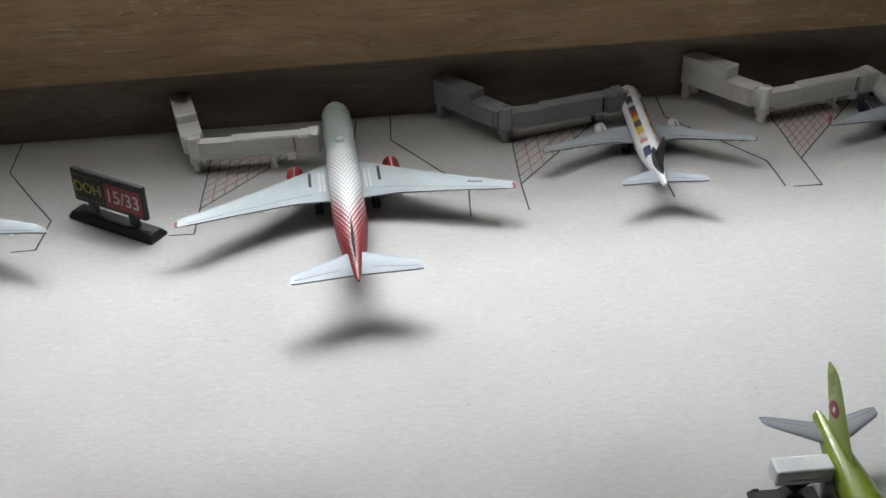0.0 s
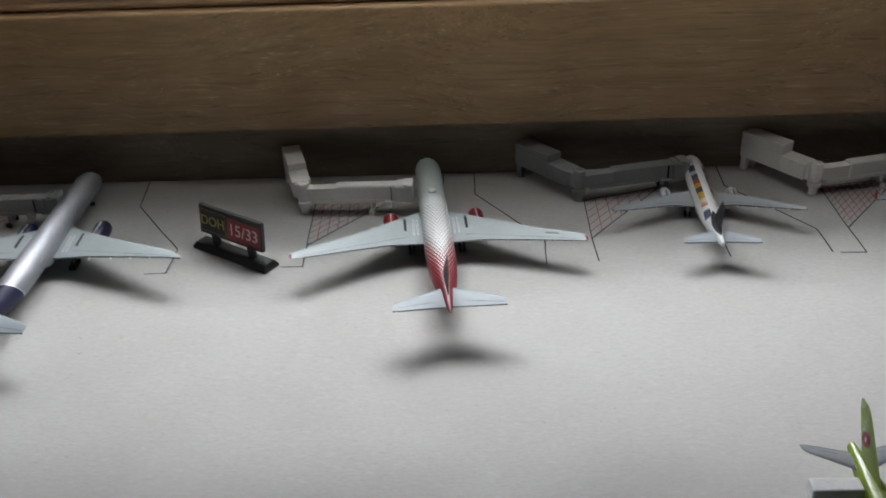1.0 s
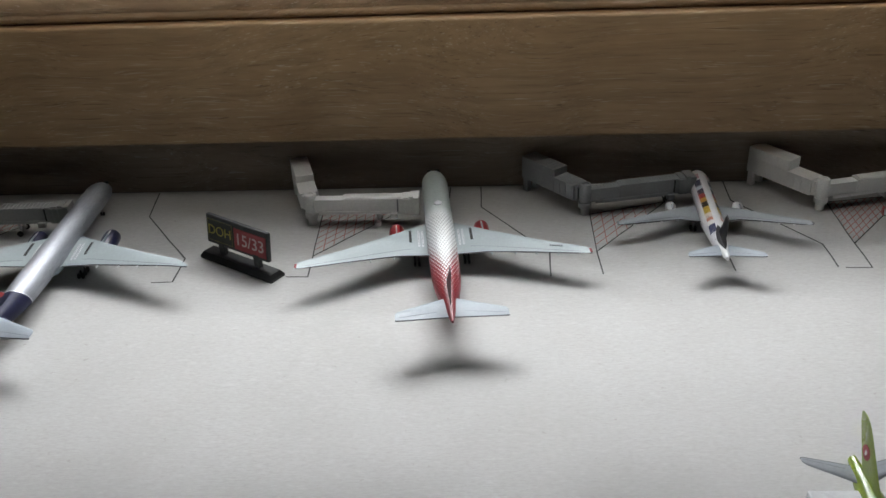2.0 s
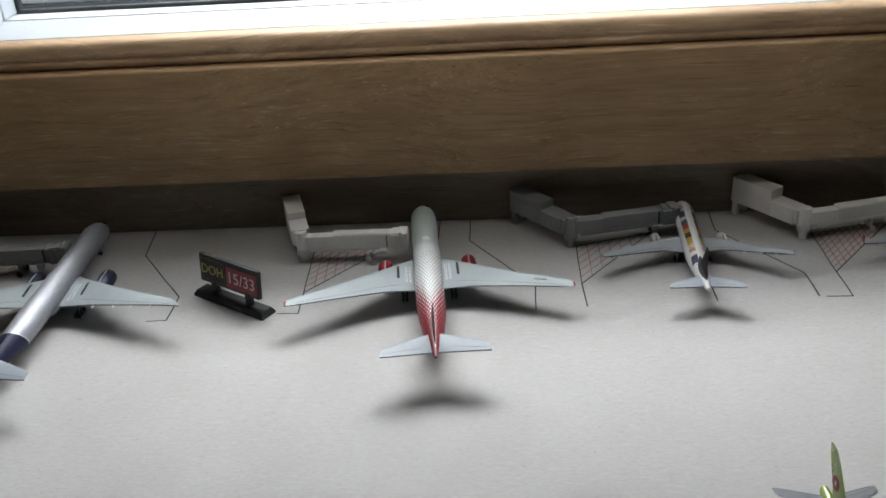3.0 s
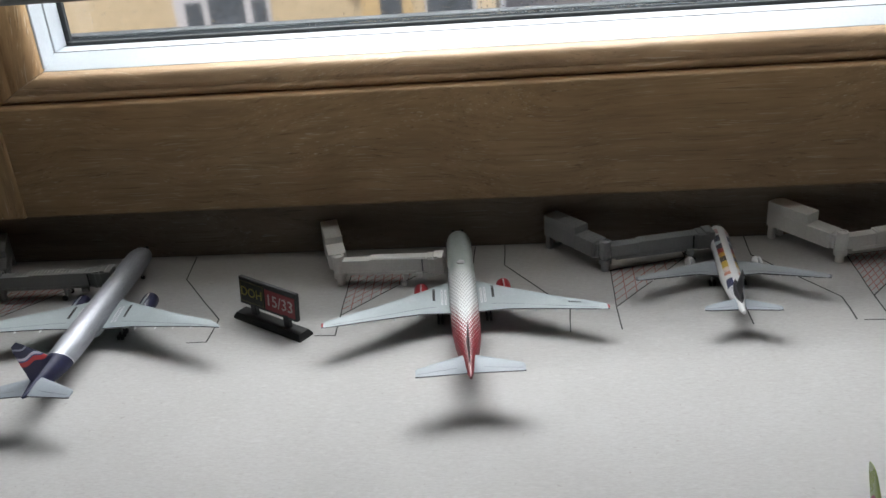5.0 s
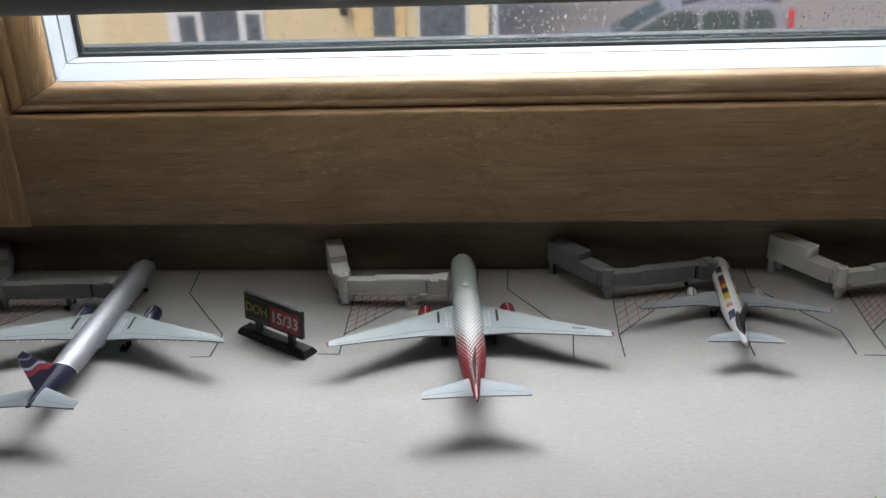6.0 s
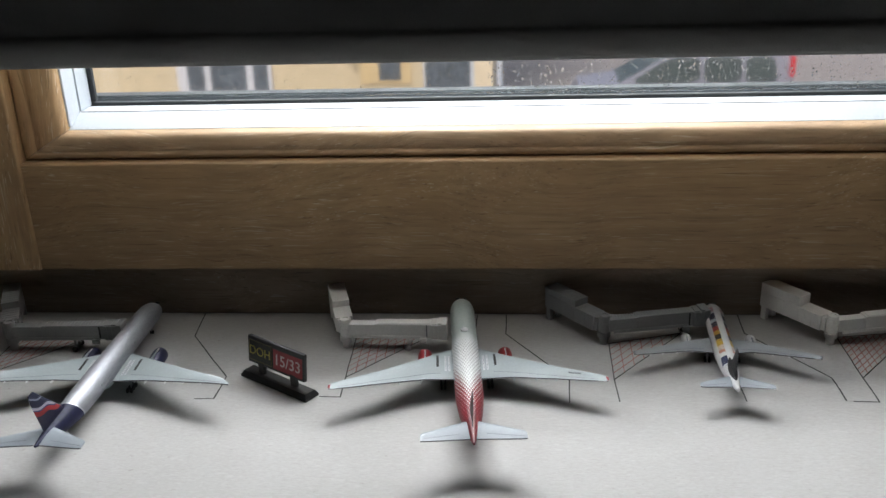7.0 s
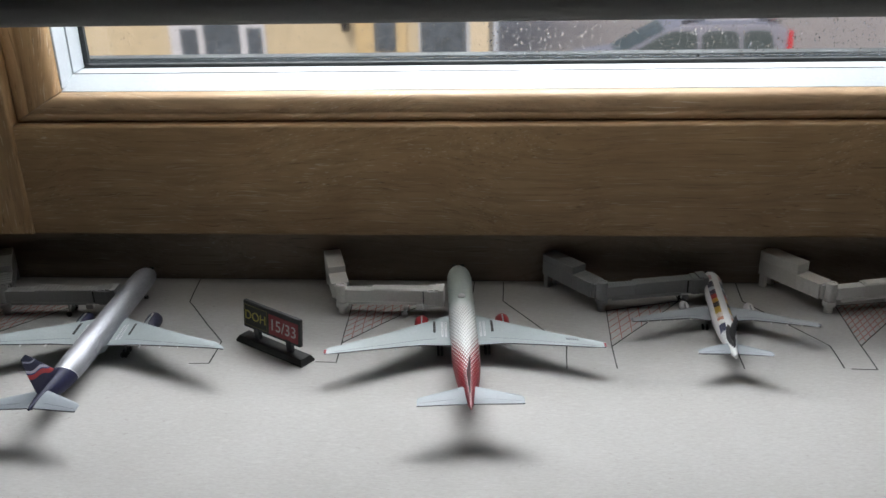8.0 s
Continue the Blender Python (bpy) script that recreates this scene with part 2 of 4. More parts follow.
def flag_fin():
    """Navy fin with a waving pale, blue and red ribbon."""
    m, n, l, bs = node_mat("navy_fin_with_ribbon")
    tc, sp = n.new("ShaderNodeTexCoord"), n.new("ShaderNodeSeparateXYZ")
    l.new(tc.outputs["Object"], sp.inputs[0])
    wave = maths(n, l, "MULTIPLY", maths(n, l, "SINE", maths(n, l, "MULTIPLY", sp.outputs[1], 420.0)), 0.0007)
    h = maths(n, l, "ADD", maths(n, l, "ADD", sp.outputs[2], wave), maths(n, l, "MULTIPLY", maths(n, l, "ADD", sp.outputs[1], 0.155), 0.35))
    ramp = n.new("ShaderNodeValToRGB")
    ramp.color_ramp.interpolation = "CONSTANT"
    els = ramp.color_ramp.elements
    navy = (0.008, 0.009, 0.030)
    rows = [(0.0, navy), (0.32, (0.28, 0.02, 0.018)), (0.42, (0.02, 0.03, 0.11)), (0.45, (0.34, 0.35, 0.40)), (0.51, navy), (0.67, (0.20, 0.21, 0.25)), (0.71, navy)]
    els[0].position, els[0].color = rows[0][0], (*rows[0][1], 1)
    els[1].position, els[1].color = rows[1][0], (*rows[1][1], 1)
    for p, c in rows[2:]:
        els.new(p).color = (*c, 1)
    l.new(ranged(n, l, h, 0.020, 0.046), ramp.inputs[0])
    v = stretched(n, l, 1, 1, 1)
    l.new(mix_rgb(n, l, ranged(n, l, noise_of(n, l, v, 700, 4), 0.3, 0.8, 0, 0.12), ramp.outputs[0], (0.1, 0.1, 0.14)), bs.inputs["Base Color"])
    bs.inputs["Roughness"].default_value, bs.inputs["Specular IOR Level"].default_value = 0.45, 0.25
    return m


def clear_glass(name, rough=0.0):
    m, n, l, bs = node_mat(name)
    bs.inputs["Base Color"].default_value = (1, 1, 1, 1)
    bs.inputs["Transmission Weight"].default_value = 1.0
    bs.inputs["Roughness"].default_value = rough
    bs.inputs["IOR"].default_value = 1.45
    return m


def masonry(name, col, rough, scale, vary=0.12):
    m, n, l, bs = node_mat(name)
    v = stretched(n, l, 1, 1, 1)
    a, b = noise_of(n, l, v, scale, 6, 0.65), noise_of(n, l, v, scale * 0.06, 4)
    c = mix_rgb(n, l, ranged(n, l, a, 0.3, 0.7), tuple(k * (1 - vary) for k in col), tuple(min(1, k * (1 + vary)) for k in col))
    c = mix_rgb(n, l, ranged(n, l, b, 0.35, 0.7, 0, 0.5), c, tuple(k * 0.75 for k in col))
    l.new(c, bs.inputs["Base Color"])
    bs.inputs["Roughness"].default_value = rough
    bumped(n, l, bs, a, 0.3, 0.01)
    return m


M_OAK = oak("oiled_oak_rail", "x", 1.16)
# Same oak with a raised tone, painting daylight onto jambs and side mouldings.
M_OAK_V_LIT = oak("lit_oak_upright", "z", 1.55)
# The rail's oak made paler: sky light on the bottom moulding, put into colour.
M_OAK_BEAD_LIT = oak("lit_oak_moulding", "x", 1.5, 0.12)
M_OAK_SHADED = oak("shaded_oak_board", "x", 0.9, 0.4)
M_CARD = cardboard()
M_WHITE_FRAME = plain("white_painted_frame", (0.52, 0.56, 0.60), 0.45, fine=500, coarse=30, vary=0.05)
M_SEAL = plain("grey_rubber_seal", (0.045, 0.05, 0.055), 0.6, vary=0.3)
M_LEDGE = plain("weathered_zinc_ledge", (0.035, 0.042, 0.046), 0.85, 0.0, fine=200, coarse=25, vary=0.3)
M_LEDGE.node_tree.nodes["Principled BSDF"].inputs["Specular IOR Level"].default_value = 0.08
M_ZINC = plain("weathered_zinc_edge", (0.20, 0.21, 0.215), 0.8, 0.0, fine=200, coarse=25, vary=0.3)
M_GLASS = clear_glass("window_glass", 0.045)    # a thin film of rain
M_DROP = clear_glass("rain_water")
M_BLIND = plain("dark_grey_blind_fabric", (0.31, 0.303, 0.296), 0.8, fine=1800, coarse=12, vary=0.12, bump=0.4)
M_BOUNCE = plain("blind_bounce_sheet", (0.235, 0.222, 0.20), 0.8, fine=1800, coarse=12, vary=0.06, bump=0.2)
M_WALL = plain("grey_room_plaster", (0.16, 0.157, 0.152), 0.9, fine=120, coarse=4, vary=0.05)
M_FLOOR = oak("oak_floorboards", "y", 0.6)
M_INK = plain("black_pen_ink", (0.03, 0.028, 0.028), 0.6, fine=2500, coarse=200, vary=0.5, bump=0)
M_RED_INK = plain("red_pen_ink", (0.42, 0.15, 0.13), 0.6, fine=2500, coarse=200, vary=0.35, bump=0)
M_WING = plain("pale_grey_wing_paint", (0.37, 0.42, 0.435), 0.55, fine=700, coarse=60, vary=0.06)
M_STAB = plain("pale_grey_tailplane_paint", (0.29, 0.325, 0.36), 0.5, fine=700, coarse=60, vary=0.06)
M_WING_G = plain("mid_grey_wing_paint", (0.36, 0.385, 0.41), 0.55, fine=700, coarse=60, vary=0.07)
M_STAB_G = plain("slate_grey_tailplane_paint", (0.24, 0.255, 0.275), 0.42, vary=0.08)
M_WHITE = plain("white_gloss_paint", (0.76, 0.76, 0.77), 0.3, vary=0.05, coat=0.4)
M_RED = plain("red_gloss_paint", (0.36, 0.014, 0.022), 0.32, vary=0.12, coat=0.4)
M_DKRED = plain("dark_red_paint", (0.075, 0.012, 0.018), 0.5, vary=0.2)
M_NAVY = plain("navy_gloss_paint", (0.012, 0.014, 0.055), 0.32, vary=0.2, coat=0.4)
M_FIN_BLACK = plain("gloss_black_paint", (0.006, 0.006, 0.008), 0.38, vary=0.3)
M_BLACK = plain("black_paint", (0.014, 0.014, 0.016), 0.7, vary=0.3)
M_FAINT = plain("faint_green_print", (0.36, 0.43, 0.38), 0.5, fine=1500, coarse=300, vary=0.4, bump=0)
M_LIME = plain("lime_green_gloss_paint", (0.225, 0.305, 0.028), 0.3, vary=0.12, coat=0.5)
M_TYRE = plain("black_tyre_plastic", (0.02, 0.02, 0.022), 0.75, vary=0.2)
M_STEEL = plain("bare_metal_gear", (0.35, 0.35, 0.36), 0.4, 0.8, vary=0.15)
M_SCALES = scaled_livery()
M_PHOTO = photo_livery()
M_SILVER = tail_split("silver_fuselage_with_navy_tail", (0.385, 0.395, 0.43), (0.008, 0.009, 0.036), -0.1235, 0.56, 0.62)
M_FLAG = flag_fin()
M_GATE_W = plain("white_cast_plastic", (0.86, 0.845, 0.825), 0.5, fine=800, coarse=70, vary=0.06)
M_GATE_B = plain("blue_grey_cast_plastic", (0.285, 0.292, 0.298), 0.5, fine=800, coarse=70, vary=0.08)
M_GATE_G = plain("grey_cast_plastic", (0.31, 0.31, 0.305), 0.5, fine=800, coarse=70, vary=0.08)
M_SIGN = plain("black_sign_plastic", (0.02, 0.021, 0.022), 0.4, vary=0.25)
M_SIGN_PANEL = plain("dark_olive_sign_panel", (0.020, 0.021, 0.012), 0.45, vary=0.2)
M_SIGN_RED = plain("red_sign_panel", (0.27, 0.024, 0.03), 0.45, vary=0.15)
M_YELLOW = plain("yellow_print", (0.36, 0.32, 0.06), 0.5, vary=0.1)
M_OLIVE = plain("dull_olive_print", (0.12, 0.11, 0.03), 0.5, vary=0.1)
M_NUMERAL = plain("pale_pink_print", (0.58, 0.48, 0.47), 0.5, vary=0.08)
M_PRINT = plain("white_print", (0.75, 0.72, 0.70), 0.5, vary=0.05)
M_GREYPRINT = plain("grey_print", (0.22, 0.23, 0.25), 0.5, vary=0.1)
M_PALEPRINT = plain("pale_grey_print", (0.60, 0.62, 0.64), 0.5, vary=0.05)
M_EDGE = plain("dark_casting_edge", (0.10, 0.10, 0.11), 0.5, vary=0.2)
M_FACADE = masonry("yellow_render", (0.50, 0.42, 0.28), 0.9, 3.0)
M_CREAM = masonry("cream_render", (0.60, 0.51, 0.36), 0.9, 3.0)
M_ASPHALT = masonry("wet_asphalt", (0.29, 0.25, 0.22), 0.55, 5.0, 0.55)
M_FACADE_DK = masonry("ochre_render", (0.52, 0.40, 0.22), 0.9, 3.0)
M_PALE = masonry("pale_window_paint", (0.52, 0.53, 0.56), 0.6, 8.0)
M_BLUEGREY = masonry("blue_grey_paint", (0.45, 0.48, 0.52), 0.6, 8.0)
M_PANE_FAR = plain("dark_far_pane", (0.085, 0.105, 0.125), 0.12, fine=8, coarse=1.6, vary=0.5, bump=0)
M_CAR = plain("lilac_grey_car_paint", (0.21, 0.21, 0.25), 0.5, 0.0, fine=30, coarse=3, vary=0.05, bump=0, coat=0.1)
M_CARGLASS = plain("tinted_car_glass", (0.045, 0.06, 0.058), 0.4, fine=20, coarse=3, vary=0.3, bump=0)
M_TAIL_LIGHT = plain("red_lamp_plastic", (0.5, 0.02, 0.03), 0.2, fine=40, coarse=4, vary=0.1, bump=0)


# ---- mesh helpers ----
def mesh_of(name, bm, material, smooth=False):
    bmesh.ops.recalc_face_normals(bm, faces=bm.faces)
    me = bpy.data.meshes.new(name)
    bm.to_mesh(me)
    bm.free()
    me.materials.append(material)
    if smooth:
        for p in me.polygons:
            p.use_smooth = True
        me.set_sharp_from_angle(angle=radians(38))
    return me


def part(name, bm, material, parent=None, label="", smooth=False):
    ob = new(name, mesh_of(name, bm, material, smooth))
    ob.parent = parent
    if label:
        ob["label"] = label
    return ob


def thing(name, m, label, category, group="", kind=""):
    ob = new(name)
    ob.empty_display_size = 0.01
    ob.matrix_world = m
    return tagged(ob, label, category, group, kind)


def add_box(bm, lo, hi, bevel=0.0, m=None):
    made = bmesh.ops.create_cube(bm, size=1.0)["verts"]
    c, s = [(a + b) / 2 for a, b in zip(lo, hi)], [b - a for a, b in zip(lo, hi)]
    for v in made:
        v.co = Vector([v.co[i] * s[i] + c[i] for i in range(3)])
    if bevel:
        edges = list({e for v in made for e in v.link_edges})
        made = bmesh.ops.bevel(bm, geom=edges, offset=bevel, segments=2, profile=0.5, affect="EDGES", clamp_overlap=True)["verts"]
    if m is not None:
        for v in {v for v in made}:
            v.co = m @ v.co
    return made


def boxed(lo, hi, bevel=0.0, m=None):
    bm = bmesh.new()
    add_box(bm, lo, hi, bevel, m)
    return bm


def add_loft(bm, rings, cap=True):
    rows = [[bm.verts.new(p) for p in ring] for ring in rings]
    k = len(rows[0])
    for a, b in zip(rows, rows[1:]):
        for i in range(k):
            bm.faces.new((a[i], a[(i + 1) % k], b[(i + 1) % k], b[i]))
    if cap:
        bm.faces.new(rows[0][::-1])
        bm.faces.new(rows[-1])


def lofted(rings, cap=True):
    bm = bmesh.new()
    add_loft(bm, rings, cap)
    return bm


def round_ring(c, axis, r, k=16, sx=1.0):
    """A ring round c, across the axis ('x', 'y' or 'z')."""
    out = []
    for i in range(k):
        a = 2 * math.pi * i / k
        u, w = r * sx * math.cos(a), r * math.sin(a)
        out.append({"y": (c[0] + u, c[1], c[2] + w), "z": (c[0] + u, c[1] + w, c[2]), "x": (c[0], c[1] + u, c[2] + w)}[axis])
    return out


def turned(profile, axis="z", c=(0, 0, 0), k=16):
    """A turned body from rows of (place along the axis, radius)."""
    i = "xyz".index(axis)
    return lofted([round_ring([c[j] + (h if j == i else 0) for j in range(3)], axis, r, k) for h, r in profile])


def extruded(profile, x0, x1, axis="x"):
    """A closed profile, drawn out along an axis. profile: (y, z) for 'x', (x, y) for 'z', (x, z) for 'y'."""
    put = {"x": lambda p, t: (t, p[0], p[1]), "z": lambda p, t: (p[0], p[1], t), "y": lambda p, t: (p[0], t, p[1])}[axis]
    return lofted([[put(p, x0) for p in profile], [put(p, x1) for p in profile]])


# ---- the window and the sill ----
W_X0, W_X1 = -0.2735, 0.337          # inner edges of the jambs
RAIL_Y, RAIL_Z0, RAIL_Z1 = -0.0146, 0.0395, 0.1121
SILL_L, SILL_R = -1.1, 1.6

# Room shell out of view, added and kept dark so little light bounces back.
tagged(part("floor", boxed((-2.2, -3.2, -0.92), (2.6, 0.1, -0.87)), M_FLOOR), "oak boarded floor of the room", "floor", kind="structure")
tagged(part("ceiling", boxed((-2.2, -3.2, 1.65), (2.6, 0.1, 1.7)), M_WALL), "unseen dark grey ceiling, added to enclose the light", "ceiling", kind="structure")
tagged(part("wall_south", boxed((-2.2, -3.25, -0.9), (2.6, -3.2, 1.65)), M_WALL), "unseen dark grey room wall, added to enclose the light", "wall", kind="structure")
tagged(part("wall_west", boxed((-2.25, -3.2, -0.9), (-2.2, 0.1, 1.65)), M_WALL), "unseen dark grey room wall, added to enclose the light", "wall", kind="structure")
tagged(part("wall_east", boxed((2.6, -3.2, -0.9), (2.65, 0.1, 1.65)), M_WALL), "unseen dark grey room wall, added to enclose the light", "wall", kind="structure")
wall_n = tagged(part("wall_north", boxed((-2.2, 0.0305, -0.9), (2.6, 0.27, 0.02)), M_WALL), "plastered wall under the window, with unseen piers and lintel that cut sky light", "wall", kind="structure")
# Unseen piers and a low lintel, added to cut steep and sideways sky light.
part("sky_block_pier", boxed((-2.2, 0.0305, 0.0205), (-0.36, 0.27, 1.65)), M_WALL, wall_n)
part("sky_block_pier", boxed((0.43, 0.0305, 0.0205), (2.6, 0.27, 1.65)), M_WALL, wall_n)
part("wall_base", boxed((-2.2, 0.0305, -5.39), (2.6, 0.27, -0.9005)), M_WALL, wall_n)
part("sky_block_lintel", boxed((-0.359, 0.0305, 0.6605), (0.429, 0.27, 1.649)), M_WALL, wall_n)

tagged(part("window_sill", boxed((SILL_L, -0.62, -0.032), (SILL_R, 0.0035, -0.002), 0.004), M_OAK), "deep oak window sill under the cardboard", "window sill", kind="structure")
tagged(part("cardboard_sheet", boxed((-0.62, -0.60, -0.0018), (0.85, 0.0032, 0.0), 0.0004), M_CARD),
       "pale grey cardboard sheet lying on the sill, marked as an apron", "cardboard sheet")

frame_ob = tagged(new("window_1"), "oak window with white inner frame and rain-spotted glass", "window", kind="structure")
# back board under the overhanging rail, its shade put into a duller, darker oak
part("apron_board", boxed((-0.60, 0.0035, 0.0), (0.70, 0.03, RAIL_Z0 + 0.02)), M_OAK_SHADED, frame_ob, "oak board under the rail, shade painted into its colour")
rail = [(0.02, RAIL_Z0), (RAIL_Y + 0.0015, RAIL_Z0), (RAIL_Y, RAIL_Z0 + 0.0015)]
rail += [(RAIL_Y, RAIL_Z1 - 0.0022), (RAIL_Y + 0.0003, RAIL_Z1 - 0.0012), (RAIL_Y + 0.0009, RAIL_Z1 - 0.0004), (RAIL_Y + 0.0019, RAIL_Z1)]
rail += [(0.02, RAIL_Z1)]
part("bottom_rail", extruded(rail, W_X0 + 0.0004, W_X1), M_OAK, frame_ob, "broad oak bottom rail with a rounded top edge", True)
for x0, x1 in ((-0.60, W_X0), (W_X1 + 0.0004, 0.70)):
    part("jamb", boxed((x0, RAIL_Y - 0.0016, RAIL_Z0), (x1, 0.03, 0.66), 0.0014), M_OAK_V_LIT, frame_ob, "upright oak jamb")


def bead_profile():
    """Across the moulding: depth into the wall and height over the joint."""
    p = [(0.02, 0.0), (-0.0068, 0.0), (-0.0082, 0.0009), (-0.0088, 0.0024), (-0.0086, 0.0040), (-0.0078, 0.0048), (-0.0075, 0.0053), (-0.0080, 0.0060), (-0.0088, 0.0068)]
    p += [(-0.0091, 0.0090), (-0.0090, 0.0110), (-0.0086, 0.0126), (-0.0078, 0.0140), (-0.0065, 0.0152), (-0.0046, 0.0161), (-0.0026, 0.0167), (-0.0010, 0.0170), (0.0, 0.0171)]
    return p + [(0.02, 0.0171)]


SPLAY = 1.66    # the side mouldings are that much broader than the bottom one
low = [[(W_X0 + 0.0006 + SPLAY * h, y, RAIL_Z1 + 0.0006 + h) for y, h in bead_profile()], [(W_X1 - 0.0006 - SPLAY * h, y, RAIL_Z1 + 0.0006 + h) for y, h in bead_profile()]]
part("bottom_moulding", lofted(low), M_OAK_BEAD_LIT, frame_ob, "rounded oak moulding with a groove, mitred at the corner", True)
for s, x in ((1, W_X0 + 0.0004), (-1, W_X1 - 0.0004)):
    up = [[(x + s * SPLAY * h, y, RAIL_Z1 + 0.0010 + h) for y, h in bead_profile()], [(x + s * SPLAY * h, y, 0.66) for y, h in bead_profile()]]
    part("side_moulding", lofted(up), M_OAK_V_LIT, frame_ob, "", True)
IN_X0, IN_X1, IN_Z = W_X0 + 0.0299, W_X1 - 0.0299, RAIL_Z1 + 0.0261
# The sash's front slope is white in place of glare on the oak moulding.
part("white_sash_bottom", extruded([(0.0195, IN_Z - 0.0098), (0.0004, IN_Z - 0.0084), (0.0004, IN_Z - 0.0081), (0.0160, IN_Z - 0.0009), (0.0166, IN_Z - 0.0009),
                                    (0.0171, IN_Z - 0.0036), (0.0178, IN_Z - 0.0008), (0.0345, IN_Z - 0.0012), (0.0345, IN_Z - 0.0098)], IN_X0 - 0.006, IN_X1 + 0.006), M_WHITE_FRAME, frame_ob, "white sash ledge with a fine joint, its front slope painting glare on the oak")
for s, x in ((1, IN_X0), (-1, IN_X1)):
    prof = [(x - s * 0.02, 0.0172), (x - s * 0.0015, 0.0172), (x - s * 0.0015, 0.0176), (x, 0.0166), (x, 0.0012), (x - s * 0.0006, 0.0006), (x - s * 0.02, 0.0006)]
    part("white_sash_side", extruded([(a, b) for a, b in prof], IN_Z - 0.0064, 0.66, "z"), M_WHITE_FRAME, frame_ob)
    part("white_sash_side", boxed((min(x + s * 0.0006, x - s * 0.02), 0.0180, IN_Z - 0.0005), (max(x + s * 0.0006, x - s * 0.02), 0.0345, 0.66), 0.0004), M_WHITE_FRAME, frame_ob)
part("sash_joint", boxed((IN_X0, 0.0167, IN_Z - 0.003), (IN_X1, 0.0175, IN_Z - 0.0006)), M_SEAL, frame_ob, "thin dark joint")
part("glazing_seal", boxed((IN_X0 - 0.004, 0.0349, IN_Z - 0.008), (IN_X1 + 0.004, 0.0385, IN_Z + 0.0012), 0.0005), M_SEAL, frame_ob, "dark rubber glazing seal")
for s, x in ((1, IN_X0), (-1, IN_X1)):
    part("glazing_seal", boxed((min(x - s * 0.01, x + s * 0.0035), 0.0349, IN_Z + 0.0016), (max(x - s * 0.01, x + s * 0.0035), 0.0385, 0.66), 0.0005), M_SEAL, frame_ob)
pane = part("pane", boxed((IN_X0 - 0.004, 0.040, IN_Z - 0.006), (IN_X1 + 0.004, 0.044, 0.66)), M_GLASS, frame_ob, "rain-spotted clear glass")
pane.visible_shadow = False
part("outer_ledge", extruded([(0.046, IN_Z - 0.012), (0.046, IN_Z - 0.0055), (0.106, IN_Z - 0.0118), (0.1085, IN_Z - 0.0108), (0.112, IN_Z - 0.0112), (0.112, IN_Z - 0.02)], -0.355, 0.425),
     M_LEDGE, frame_ob, "weathered grey metal ledge outside the glass")
rim = part("ledge_rim", extruded([(0.1125, IN_Z - 0.02), (0.1125, IN_Z - 0.0112), (0.120, IN_Z - 0.0106), (0.120, IN_Z - 0.02)], -0.355, 0.425), M_ZINC, frame_ob, "pale outer edge of the ledge")

# rain drops on the outside of the glass
bm = bmesh.new()
rnd = random.Random(5)
for i in range(5200):
    x, z = rnd.uniform(-0.24, 0.40), IN_Z + rnd.uniform(-0.002, 0.034)
    if rnd.random() > (0.3 if x < -0.03 else 1.0):
        continue
    rad = rnd.choice((0.00007, 0.0001, 0.0001, 0.00014, 0.00018, 0.00024, 0.00034))
    if x > 0.02:
        rad *= 1.5
    sz = rad * rnd.uniform(1.0, 2.2)
    rings = [[(x + rad * q * math.cos(a), 0.0442 + 0.75 * rad * d, z + sz * q * math.sin(a)) for a in [k * math.pi / 4 for k in range(8)]]
             for d, q in ((0, 1.0), (0.5, 0.86), (0.85, 0.5), (1.0, 0.12))]
    add_loft(bm, rings)
# a run of water along the foot of the pane
for i in range(420):
    x = -0.06 + 0.46 * (i + rnd.uniform(-0.4, 0.4)) / 420
    rad, sz = rnd.uniform(0.0004, 0.0011), rnd.uniform(0.00025, 0.0007) * (1.0 if x > 0.1 else 0.6)
    z = IN_Z + 0.0017 + rnd.uniform(-0.0003, 0.0005)
    add_loft(bm, [[(x + rad * q * math.cos(a), 0.0442 + 0.4 * sz * d, z + sz * q * math.sin(a)) for a in [k * math.pi / 4 for k in range(8)]]
                  for d, q in ((0, 1.0), (0.5, 0.86), (0.85, 0.5), (1.0, 0.12))])
drops = part("rain_drops", bm, M_DROP, None, "", True)
tagged(drops, "small rain drops clinging to the outside of the glass", "rain drops", kind="stuff")
drops.visible_shadow = False

# roller blind, let down to just above the sash
blind = thing("roller_blind", pose(0, 0, 0), "dark grey roller blind let down almost to the sash", "blind")
hem = [(-0.0965, 0.72), (-0.0965, 0.2040), (-0.0976, 0.2025), (-0.0986, 0.2000), (-0.0990, 0.1965), (-0.0988, 0.1930), (-0.0981, 0.1900), (-0.0970, 0.1881), (-0.0954, 0.1872)]
hem += [(-0.0940, 0.1878), (-0.0935, 0.1890), (-0.0935, 0.72)]
part("fabric", extruded(hem, -0.43, 0.54), M_BLIND, blind, "", True)
# Added sheet, out of view: its colour sets how much window light bounces back.
part("bounce_sheet", boxed((-0.429, -0.0932, 0.1900), (0.539, -0.0929, 0.712)), M_BOUNCE, blind, "unseen sheet on the window side, added to tune bounced light")
part("roller", turned([(-0.44, 0.02), (0.55, 0.02)], "x", (0, -0.095, 0.735)), M_BLIND, blind, "rolled fabric at the top", True)
for x in (-0.449, 0.551):
    part("bracket", boxed((x, -0.12, 0.70), (x + 0.008, 0.0302, 0.76), 0.002), M_WHITE_FRAME, blind)


